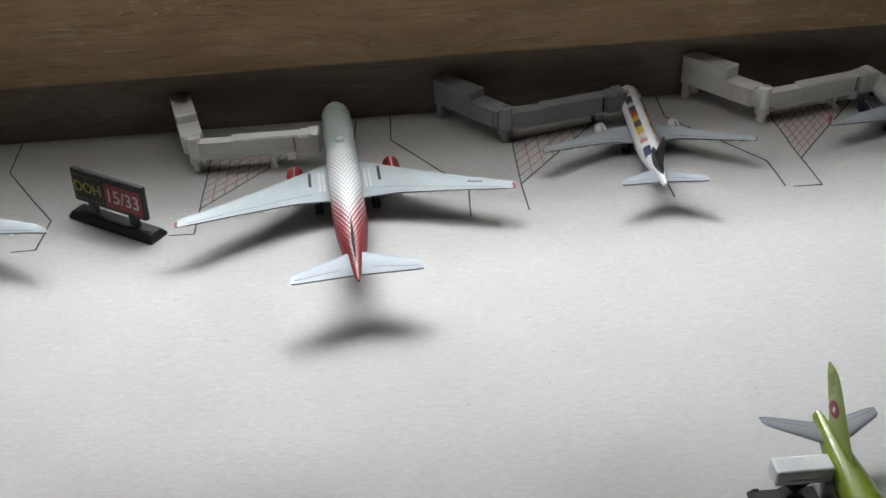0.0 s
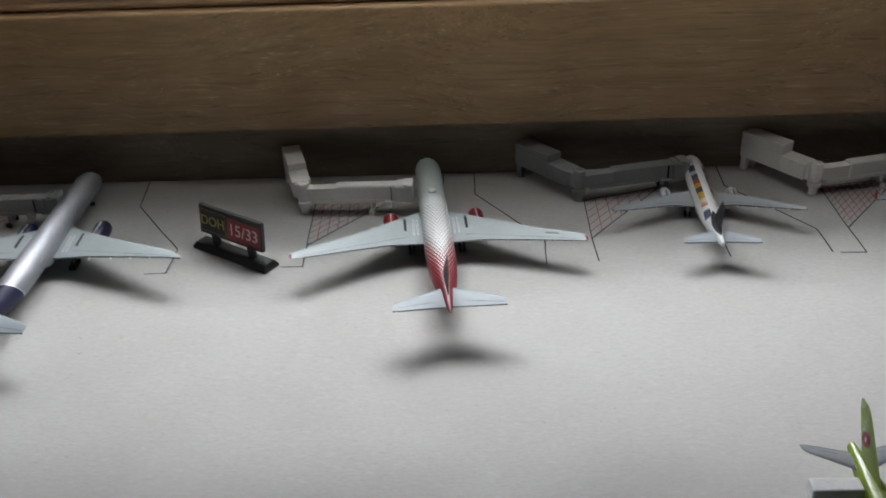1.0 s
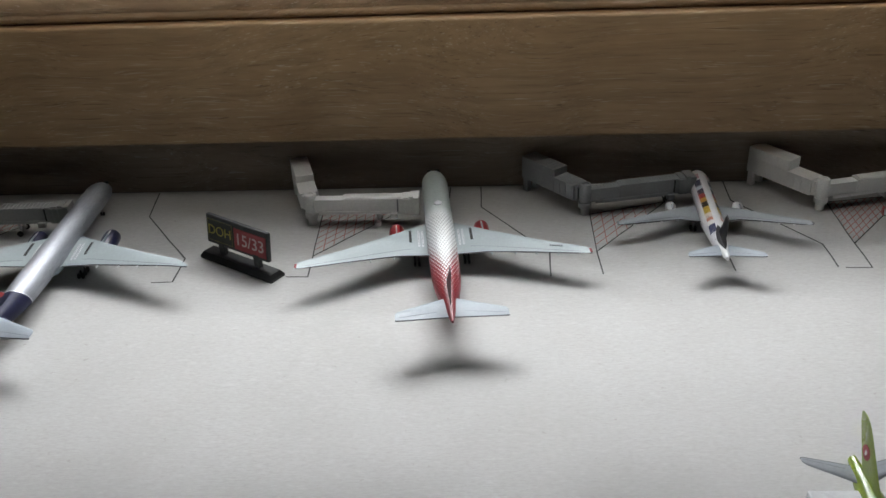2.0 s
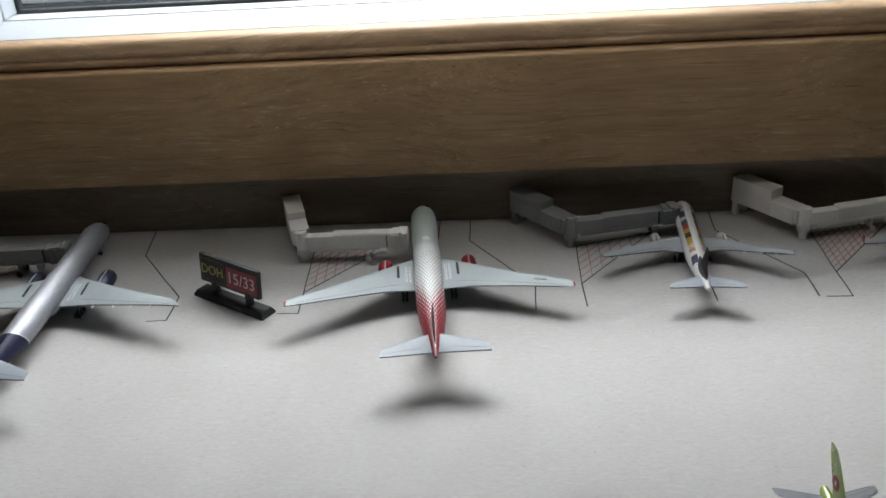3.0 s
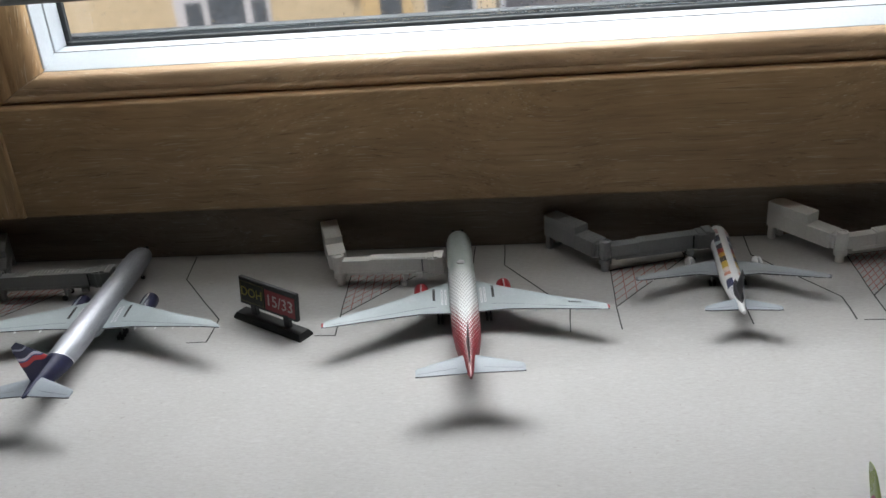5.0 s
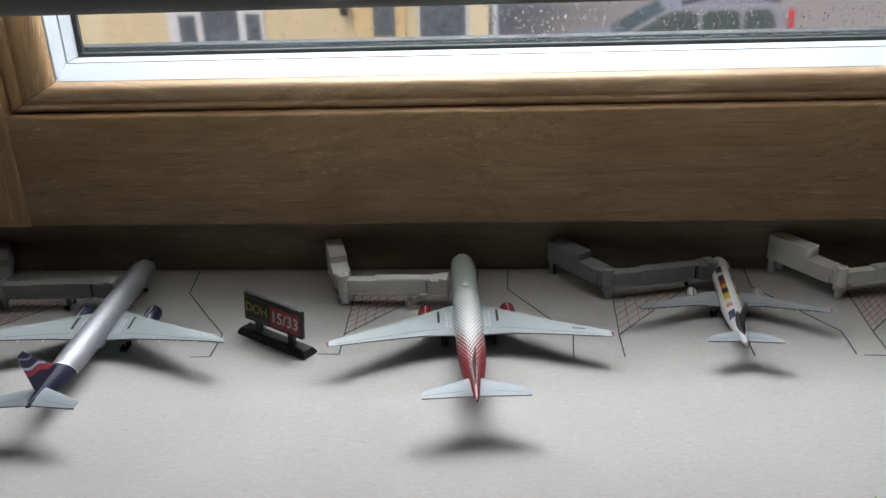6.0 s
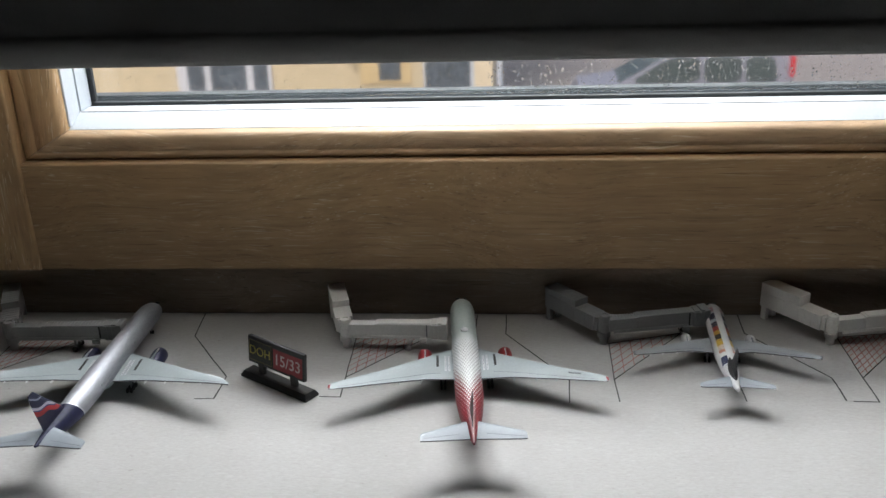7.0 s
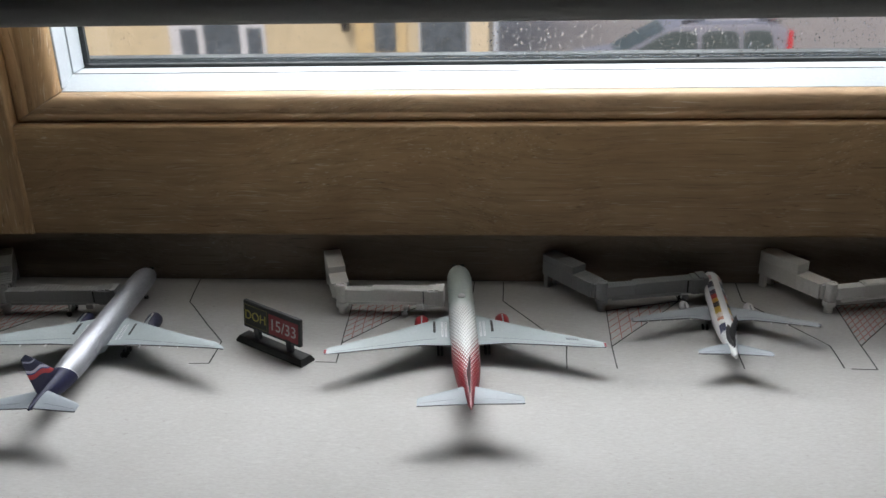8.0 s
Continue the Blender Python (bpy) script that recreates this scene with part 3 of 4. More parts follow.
# ---- marks drawn on the cardboard ----
def stroke(bm, a, b, w, z=0.00012):
    a, b = Vector(a), Vector(b)
    d = (b - a).normalized()
    n = Vector((-d.y, d.x)) * w / 2
    e = d * w * 0.3
    lowz = 0.00002
    pts = [a - e - n, b + e - n, b + e + n, a - e + n]
    add_loft(bm, [[(p.x, p.y, lowz) for p in pts], [(p.x, p.y, z) for p in pts]])


def drawn(name, lines, mat, w, label, jitter=0.0):
    bm = bmesh.new()
    rnd = random.Random(len(lines))
    for line in lines:
        for a, b in zip(line, line[1:]):
            a, b = Vector(a), Vector(b)
            cuts = max(1, int((b - a).length / 0.012))
            prev = a
            for i in range(1, cuts + 1):
                q = a.lerp(b, i / cuts)
                if i < cuts:
                    q += Vector((rnd.uniform(-jitter, jitter), rnd.uniform(-jitter, jitter)))
                stroke(bm, prev, q, w * rnd.uniform(0.85, 1.15))
                prev = q
    ob = part(name, bm, mat)
    return tagged(ob, label, "drawn line", kind="stuff")


STANDS = [
    [(-0.1735, 0.001), (-0.1702, -0.0312), (-0.1342, -0.0825), (-0.1343, -0.1072), (-0.1455, -0.1076)],
    [(0.0312, 0.001), (0.0312, -0.0260), (0.0551, -0.0625), (0.0686, -0.0809), (0.0674, -0.1070)],
    [(0.1817, 0.002), (0.1804, -0.0234), (0.1908, -0.0390), (0.2171, -0.0777), (0.2175, -0.1018)],
]
ZONES = [  # corner by the gate, tip, far corner, end of the guide line, its foot
    ((-0.2874, -0.036), (-0.2870, -0.0860), (-0.2410, -0.037), (-0.2868, -0.1080), (-0.299, -0.108)),
    ((-0.0641, -0.0285), (-0.0624, -0.0820), (-0.0172, -0.0300), (-0.0618, -0.1041), (-0.0736, -0.1037)),
    ((0.0951, -0.0380), (0.0942, -0.0818), (0.1412, -0.0236), (0.0949, -0.1056), None),
    ((0.2352, -0.0280), (0.2344, -0.0775), (0.2841, -0.0200), (0.2346, -0.1032), (0.2212, -0.1028)),
]
drawn("stand_lines", STANDS + [[(0.0121, 0.001), (0.0116, -0.034)], [(0.1640, -0.0600), (0.1639, -0.1041)], [(0.2858, -0.0060), (0.2841, -0.0200)], [(0.1405, -0.006), (0.1412, -0.0236)]],
      M_INK, 0.00075, "dark pen lines that mark the aircraft stands", 0.00025)
for a, tip, b, end, foot in ZONES:
    drawn("zone_outline", [[a, tip, end] + ([foot] if foot else []), [tip, b], [b, a]], M_INK, 0.00065, "dark pen outline of a hatched triangle", 0.0002)
    A, T, B = Vector(a), Vector(tip), Vector(b)
    hatch = []
    dense = 1.3 if a[0] > 0.2 else 1.0 if a[0] < 0 else 0.78
    for k in range(1, int(9 * dense)):
        f = k / int(9 * dense)
        p, q = A.lerp(B, f), T.lerp(B, f)
        hatch.append([tuple(p), tuple(q)])
    for k in range(1, int(8 * dense)):
        f = k / int(8 * dense)
        p = A.lerp(T, f)
        q = A.lerp(B, f)
        hatch.append([tuple(p), tuple(q)])
    drawn("zone_hatching", hatch, M_RED_INK, 0.00048, "red pen hatching inside the triangle", 0.0002)


# ---- model airliners ----
def airliner(name, m, label, k, mats):
    """A die-cast airliner, nose forward along y, wheels on z = 0. k: sizes in metres of the model; mats: its paints."""
    base = thing(name, m, label, "model airplane", "model airliners")
    L, R, ZC = k["length"], k["radius"], k["centre"]
    rings, shift = [], k.get("body_shift", 0.0)
    nose_l, tail_s = 2.9 * R, k["tail_start"] * L
    stations = [nose_l * (i / 9) ** 1.7 for i in range(10)] + [nose_l + (tail_s - nose_l) * i / 8 for i in range(1, 9)] + [tail_s + (L - tail_s) * i / 14 for i in range(1, 15)]
    for d in stations:
        if d < nose_l:
            t = 1 - d / nose_l
            rr, zc = R * max(0.03, math.sqrt(max(0.0, 1 - t ** 2.15))), ZC - 0.42 * R * t * t
            sx = 1.0
        elif d <= tail_s:
            rr, zc, sx = R, ZC, 1.0
        else:
            t = (d - tail_s) / (L - tail_s)
            rr = R * (1 - k.get("taper", 0.90) * t ** k.get("tail_power", 1.55))
            zc, sx = ZC + (R - rr) * 0.72, 1.0 - 0.28 * t
        rings.append(round_ring((0, -d - shift, zc), "y", rr, 28, sx))
    part("fuselage", lofted(rings), mats["body"], base, "", True)
    belly = [round_ring((0, -L * f, ZC - R * 0.72), "y", R * 0.62 * w, 14, 1.5) for f, w in ((0.33, 0.25), (0.37, 0.85), (0.44, 1.0), (0.55, 0.95), (0.60, 0.25))]
    part("belly_fairing", lofted(belly), mats["wing"], base, "", True)

    def foil(x, lead, chord, z, thick, side):
        pts = []
        for f, h in ((0, 0.0), (0.06, 0.45), (0.25, 0.62), (0.55, 0.45), (0.97, 0.07), (1.0, 0.0), (0.97, -0.05), (0.55, -0.3), (0.25, -0.4), (0.06, -0.3)):
            pts.append((side * x, -(lead + chord * f), z + thick * chord * h))
        return pts

    def slab(rows, side):
        return lofted([foil(x, lead, chord, z, th, side) for x, lead, chord, z, th in rows])

    def wing_at(rows, f):
        """Lead, chord and height at a span place."""
        for a, b in zip(rows, rows[1:]):
            if a[0] <= f <= b[0]:
                t = (f - a[0]) / (b[0] - a[0])
                return [a[i] + (b[i] - a[i]) * t for i in (1, 2, 3, 4)]
        return rows[-1][1:]

    def on_wing(rows, x0, x1, y0, y1, side, lift=0.0001):
        """A thin printed strip that follows the top of a wing."""
        curve = ((0, 0.0), (0.06, 0.45), (0.25, 0.62), (0.55, 0.45), (0.97, 0.07), (1.0, 0.0))

        def top(x, y):
            lead, chord, z, th = wing_at(rows, max(x, rows[0][0]))
            f = min(1.0, max(0.0, (y - lead) / chord))
            for (fa, ha), (fb, hb) in zip(curve, curve[1:]):
                if fa <= f <= fb:
                    return z + th * chord * (ha + (hb - ha) * (f - fa) / (fb - fa)) + lift
            return z + lift

        rings = []
        for i in range(9):
            y = y0 + (y1 - y0) * i / 8
            a, b = top(x0, y), top(x1, y)
            rings.append([(side * x0, -y, a), (side * x1, -y, b), (side * x1, -y, b - 0.0004), (side * x0, -y, a - 0.0004)])
        return lofted(rings)

    for side in (-1, 1):
        wing = part("wing", slab(k["wing"], side), mats["wing"], base, "", True)
        stab = part("tailplane", slab(k["stab"], side), mats["stab"], base, "", True)
        # elevator and flap hinge lines, dark trailing edges
        for rows, owner, f0, f1, cut in ((k["wing"], wing, 0.2, 0.93, 0.80), (k["stab"], stab, 0.25, 0.95, 0.70)):
            half = rows[-1][0]
            bm = bmesh.new()
            n = 8
            tops = []
            for i in range(n + 1):
                x = half * (f0 + (f1 - f0) * i / n)
                lead, chord, z, th = wing_at(rows, x)
                y, zz = lead + chord * cut, z + th * chord * (0.45 - (cut - 0.55) * 0.9 if cut > 0.55 else 0.5) + 0.00007
                tops.append((x, y, zz))
            for (xa, ya, za), (xb, yb, zb) in zip(tops, tops[1:]):
                ring = [(side * xa, -ya, za), (side * xb, -yb, zb), (side * xb, -yb - 0.00022, zb), (side * xa, -ya - 0.00022, za)]
                add_loft(bm, [[(p[0], p[1], p[2] - 0.0002) for p in ring], ring])
            part("hinge_line", bm, M_GREYPRINT, owner)
            bm = bmesh.new()
            ends = []
            for i in range(n + 1):
                x = rows[0][0] + (half - rows[0][0]) * i / n
                lead, chord, z, th = wing_at(rows, x)
                ends.append((side * x, -(lead + chord), z))
            add_loft(bm, [[(x, y + 0.0001, z + 0.00006), (x, y - 0.00018, z + 0.00004), (x, y - 0.00018, z - 0.0005), (x, y + 0.0001, z - 0.0005)] for x, y, z in ends])
            part("trailing_edge", bm, M_EDGE, owner, "dark trailing edge")
        for f in k["fairings"]:
            x = k["wing"][-1][0] * f
            lead, chord, z, th = wing_at(k["wing"], x)
            pod = [round_ring((side * x, -(lead + chord * a), z - 0.0006 - 0.0002 * b), "y", 0.00055 * b + 0.00008, 8) for a, b in ((0.55, 0.3), (0.7, 1.0), (1.0, 0.9), (1.12, 0.2))]
            part("flap_fairing", lofted(pod), mats.get("fairing", mats["wing"]), wing, "", True)
        if "tip" in mats:
            x0 = k["wing"][-1][0]
            lead, chord, z, th = k["wing"][-1][1:]
            part("wing_tip", slab([(x0 - 0.0008, lead - 0.0003, chord + 0.0004, z + 0.00012, th * 1.25), (x0 + 0.0004, lead + 0.0004, chord * 0.85, z + 0.0001, th * 1.2)], side), mats["tip"], wing, "red wing tip" if mats["tip"] is M_SIGN_RED else "dark wing tip")
        if "winglet" in k:
            x0 = k["wing"][-1][0]
            lead, chord, z, th = k["wing"][-1][1:]
            h = k["winglet"]
            wl_rings = []
            for f in (0.0, 0.25, 0.6, 1.0):
                xx, zz = x0 + 0.0012 * f ** 0.6, z + h * f ** 1.3
                c = chord * (1 - 0.55 * f)
                y0 = lead + chord * 0.9 * f
                wl_rings.append([(side * xx + side * 0.00025, -y0, zz), (side * xx + side * 0.0003, -y0 - c, zz), (side * xx - side * 0.0002, -y0 - c, zz), (side * xx - side * 0.00025, -y0, zz)])
            part("winglet", lofted(wl_rings), mats["winglet"], wing, "upturned coloured winglet")
        # engine with pylon
        ex, ey, er, el, ez = k["engine"]
        prof = [(0.0, 0.80), (0.04, 0.93), (0.14, 1.0), (0.45, 1.0), (0.75, 0.84), (1.0, 0.58), (1.0, 0.45), (1.12, 0.28)]
        eng = part("engine", lofted([round_ring((side * ex, -(ey + el * a), ez), "y", er * b, 20) for a, b in prof]), mats["engine"], base, "", True)
        part("fan", turned([(-0.0002, er * 0.74), (0.0001, er * 0.74), (0.0006, er * 0.1)], "y", (side * ex, -ey + 0.0001, ez), 16), M_STEEL, eng, "dark metal fan")
        part("stripe", boxed((side * ex - er * 0.09, -(ey + el * 0.46), ez + er * 0.965), (side * ex + er * 0.09, -(ey + el * 0.16), ez + er * 1.02)), M_PRINT, eng, "small white mark")
        lead, chord, z, th = wing_at(k["wing"], ex)
        part("pylon", boxed((side * ex - 0.0003, -(lead + chord * 0.35), ez + er * 0.5), (side * ex + 0.0003, -(ey + el * 0.42), z + 0.0002), 0.0001), mats["wing"], eng)
        if "bars" in k:
            bx, by0, by1 = k["bars"]
            part("black_bar", on_wing(k["wing"], bx - 0.0007, bx + 0.0007, by0, by1, side), M_FIN_BLACK, wing, "black walkway bar on the wing")
            for q in range(2):
                vx = bx * 0.60 + q * 0.0021
                panel = part("vent_panel", on_wing(k["wing"], vx - 0.00055, vx + 0.00055, by0 + 0.001, by1 + 0.0035, side), M_PALEPRINT, wing, "pale printed panel with dark dots")
                bm = bmesh.new()
                for j in range(9):
                    yy = by0 + 0.0022 + j * 0.00145
                    dot = on_wing(k["wing"], vx - 0.00022, vx + 0.00022, yy, yy + 0.0005, side, 0.00016)
                    me = bpy.data.meshes.new("dot")
                    dot.to_mesh(me)
                    dot.free()
                    bm.from_mesh(me)
                    bpy.data.meshes.remove(me)
                part("printed_dots", bm, M_GREYPRINT, wing)
        # main gear
        gx, gy = k["gear"]
        wr = k["wheel"]
        leg = part("main_gear", turned([(wr, 0.0007), (ZC - R * 0.4, 0.0009)], "z", (side * gx, -gy, 0), 8), M_STEEL, base, "", True)
        for dy in k["axles"]:
            for dx in (-1, 1):
                part("wheel", turned([(-0.0006, wr * 0.8), (-0.0004, wr), (0.0004, wr), (0.0006, wr * 0.8)], "x", (side * gx + dx * 0.0011, -gy - dy, wr), 12), M_TYRE, leg, "", True)
    leg = part("nose_gear", turned([(k["wheel"], 0.0005), (ZC - R * 0.4, 0.0006)], "z", (0, -L * 0.09, 0), 8), M_STEEL, base, "", True)
    for dx in (-1, 1):
        part("wheel", turned([(-0.0004, k["wheel"] * 0.6), (-0.0003, k["wheel"] * 0.75), (0.0003, k["wheel"] * 0.75), (0.0004, k["wheel"] * 0.6)], "x", (dx * 0.0007, -L * 0.09, k["wheel"] * 0.75), 12), M_TYRE, leg, "", True)
    # fin: rows of lead, chord, height
    rows = []
    for lead, chord, z in k["fin"]:
        th = chord * k.get("fin_thick", 0.033)
        rows.append([(0, -lead, z), (th * 0.7, -lead - chord * 0.12, z), (th, -lead - chord * 0.35, z), (th * 0.5, -lead - chord * 0.75, z), (0.00008, -lead - chord, z),
                     (-0.00008, -lead - chord, z), (-th * 0.5, -lead - chord * 0.75, z), (-th, -lead - chord * 0.35, z), (-th * 0.7, -lead - chord * 0.12, z)])
    fin = part("fin", lofted(rows), mats["fin"], base, "", True)
    # cockpit glazing and cabin doors
    for side in (-1, 1):
        part("cockpit_window", boxed((side * R * 0.30 - R * 0.17, -nose_l * 0.30 - shift, ZC + R * 0.28), (side * R * 0.30 + R * 0.17, -nose_l * 0.20 - shift, ZC + R * 0.50), 0.0001), M_BLACK, base)
        for f in (0.14, 0.33, 0.62, 0.80):
            if f < k["tail_start"] + 0.1:
                part("cabin_door", boxed((side * R * 0.97 - 0.0002, -L * f - 0.0014, ZC - R * 0.25), (side * R * 0.97 + 0.0002, -L * f + 0.0014, ZC + R * 0.35), 0.0001), mats["door"], base)
    return base, fin


BIG = dict(body_shift=0.0013, length=0.1715, radius=0.0077, centre=0.0143, tail_start=0.68, tail_power=2.3,
           wing=[(0.0064, 0.0605, 0.0352, 0.0100, 0.11), (0.024, 0.0738, 0.0240, 0.0119, 0.11), (0.050, 0.0920, 0.0135, 0.0144, 0.10), (0.0745, 0.1068, 0.0064, 0.0165, 0.10), (0.0760, 0.1088, 0.0040, 0.0166, 0.10)],
           stab=[(0.0014, 0.1518, 0.0162, 0.0188, 0.09), (0.0248, 0.1650, 0.0070, 0.0210, 0.09), (0.0260, 0.1668, 0.0052, 0.0211, 0.09)],
           fin=[(0.1290, 0.0320, 0.0196), (0.1385, 0.0240, 0.0222), (0.1575, 0.0100, 0.0395), (0.1610, 0.0062, 0.0425)],
           engine=(0.0238, 0.0585, 0.0042, 0.0160, 0.0062), fairings=(0.34, 0.50, 0.64, 0.78), bars=(0.0165, 0.0725, 0.0850),
           gear=(0.0135, 0.0860), axles=(-0.0034, 0, 0.0034), wheel=0.0016)
BIGR = dict(BIG, wing=[(0.0064, 0.0605, 0.0325, 0.0100, 0.11), (0.024, 0.0728, 0.0228, 0.0123, 0.11), (0.052, 0.0908, 0.0126, 0.0160, 0.10), (0.0730, 0.1030, 0.0066, 0.0188, 0.10), (0.0805, 0.1108, 0.0018, 0.0198, 0.10)],
            radius=0.0071, body_shift=0.0, engine=(0.0208, 0.0540, 0.0047, 0.0165, 0.0068),
            fin=[(0.1300, 0.0300, 0.0196), (0.1395, 0.0220, 0.0222), (0.1595, 0.0082, 0.0418), (0.1630, 0.0046, 0.0450)],
            stab=[(0.0014, 0.1538, 0.0162, 0.0188, 0.09), (0.0240, 0.1680, 0.0070, 0.0206, 0.09), (0.0252, 0.1698, 0.0052, 0.0207, 0.09)])

red_plane, red_fin = airliner("scaled_red_airliner", pose(0.0016, -0.0046, 0, 0, 0.6, 5.3), "die-cast airliner, pale silver with red scaled tail, at a gate", BIG,
    dict(body=M_SCALES, wing=M_WING, stab=M_STAB, fin=M_DKRED, engine=M_RED, tip=M_SIGN_RED, door=M_WING))
part("antenna_dome", turned([(0, 0.0024), (0.0008, 0.0022), (0.0012, 0.0016), (0.0014, 0.0006)], "z", (0, -0.0590, 0.0218), 16), M_WHITE, red_plane, "white antenna dome", True)
bm = bmesh.new()
for i in range(6):
    add_box(bm, (0.0560 + i * 0.0011, -0.1018 - i * 0.0004, 0.0150), (0.0568 + i * 0.0011, -0.1006 - i * 0.0004, 0.01595 + i * 0.00009))
part("registration_bars", bm, M_STAB_G, red_plane, "small unreadable grey marks")

silver_plane, _ = airliner("silver_airliner", pose(-0.2000, -0.0128, 0, 0, 0, 0.6), "die-cast airliner, silver body with navy tail, at a grey gate", BIGR,
    dict(body=M_SILVER, fairing=M_WHITE, wing=M_WING, stab=M_STAB, fin=M_FLAG, engine=M_NAVY, door=M_WING_G))

MID = dict(taper=0.80, length=0.1120, radius=0.0059, centre=0.0100, tail_start=0.62, tail_power=1.8,
           wing=[(0.0042, 0.0405, 0.0192, 0.0070, 0.11), (0.0170, 0.0472, 0.0126, 0.0085, 0.11), (0.0500, 0.0680, 0.0050, 0.0122, 0.10), (0.0522, 0.0700, 0.0028, 0.0124, 0.10)],
           stab=[(0.0020, 0.0965, 0.0115, 0.0130, 0.09), (0.0185, 0.1078, 0.0046, 0.0151, 0.09), (0.0195, 0.1095, 0.0026, 0.0152, 0.09)],
           fin=[(0.0795, 0.0250, 0.0136), (0.0860, 0.0168, 0.0160), (0.0972, 0.0076, 0.0298), (0.0995, 0.0054, 0.0320)],
           engine=(0.0190, 0.0365, 0.0030, 0.0125, 0.0052), fairings=(0.34, 0.52, 0.68, 0.82), gear=(0.0085, 0.0570), axles=(-0.0012, 0.0012), wheel=0.0013)
photo_plane, photo_fin = airliner("patchwork_airliner", pose(0.1626, -0.0028, 0, 0, -0.6, -3.4), "small white die-cast airliner with bright picture blocks along its body", MID,
    dict(body=M_PHOTO, wing=M_WING_G, stab=M_STAB, fin=M_FIN_BLACK, engine=M_WHITE, tip=M_GREYPRINT, fairing=M_WHITE, door=M_WHITE))

SMALL = dict(MID, taper=0.66, length=0.0985, radius=0.0063, centre=0.0098, winglet=0.0055,
             wing=[(0.0042, 0.0350, 0.0190, 0.0072, 0.11), (0.0130, 0.0405, 0.0125, 0.0083, 0.11), (0.0430, 0.0580, 0.0040, 0.0118, 0.10)],
             stab=[(0.0018, 0.0850, 0.0100, 0.0130, 0.09), (0.0182, 0.0950, 0.0042, 0.0135, 0.09), (0.0192, 0.0965, 0.0024, 0.0136, 0.09)],
             fin=[(0.0660, 0.0260, 0.0138), (0.0745, 0.0165, 0.0165), (0.0890, 0.0105, 0.0312), (0.0925, 0.0078, 0.0342), (0.0948, 0.0046, 0.0352)],
             engine=(0.0125, 0.0300, 0.0026, 0.0105, 0.0046), gear=(0.0072, 0.0500))
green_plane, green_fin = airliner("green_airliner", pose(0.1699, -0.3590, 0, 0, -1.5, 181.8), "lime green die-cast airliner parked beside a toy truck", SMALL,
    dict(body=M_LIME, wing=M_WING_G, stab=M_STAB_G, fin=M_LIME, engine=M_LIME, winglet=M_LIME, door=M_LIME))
for s in (-1, 1):
    part("fin_badge", turned([(0, 0.0029), (0.0001, 0.0029)], "x", (s * 0.00052 - 0.00005, -0.0900, 0.0238), 18), M_SIGN_RED, green_fin, "round dull red badge")
    part("badge_mark", boxed((s * 0.00061 - 0.00004, -0.0906, 0.0228), (s * 0.00061 + 0.00004, -0.0894, 0.0247), 0.00001), M_PRINT, green_fin, "white mark")

far_plane, _ = airliner("red_tipped_airliner", pose(0.2975, -0.0080, 0, 0, 0, -3.0), "grey winged die-cast airliner with red winglets, at a white gate",
    dict(SMALL, radius=0.0054, engine=(0.0135, 0.0290, 0.0037, 0.0115, 0.0050)),
    dict(body=M_WHITE, wing=M_WING_G, stab=M_WING_G, fin=M_NAVY, engine=M_NAVY, winglet=M_RED, door=M_WHITE))


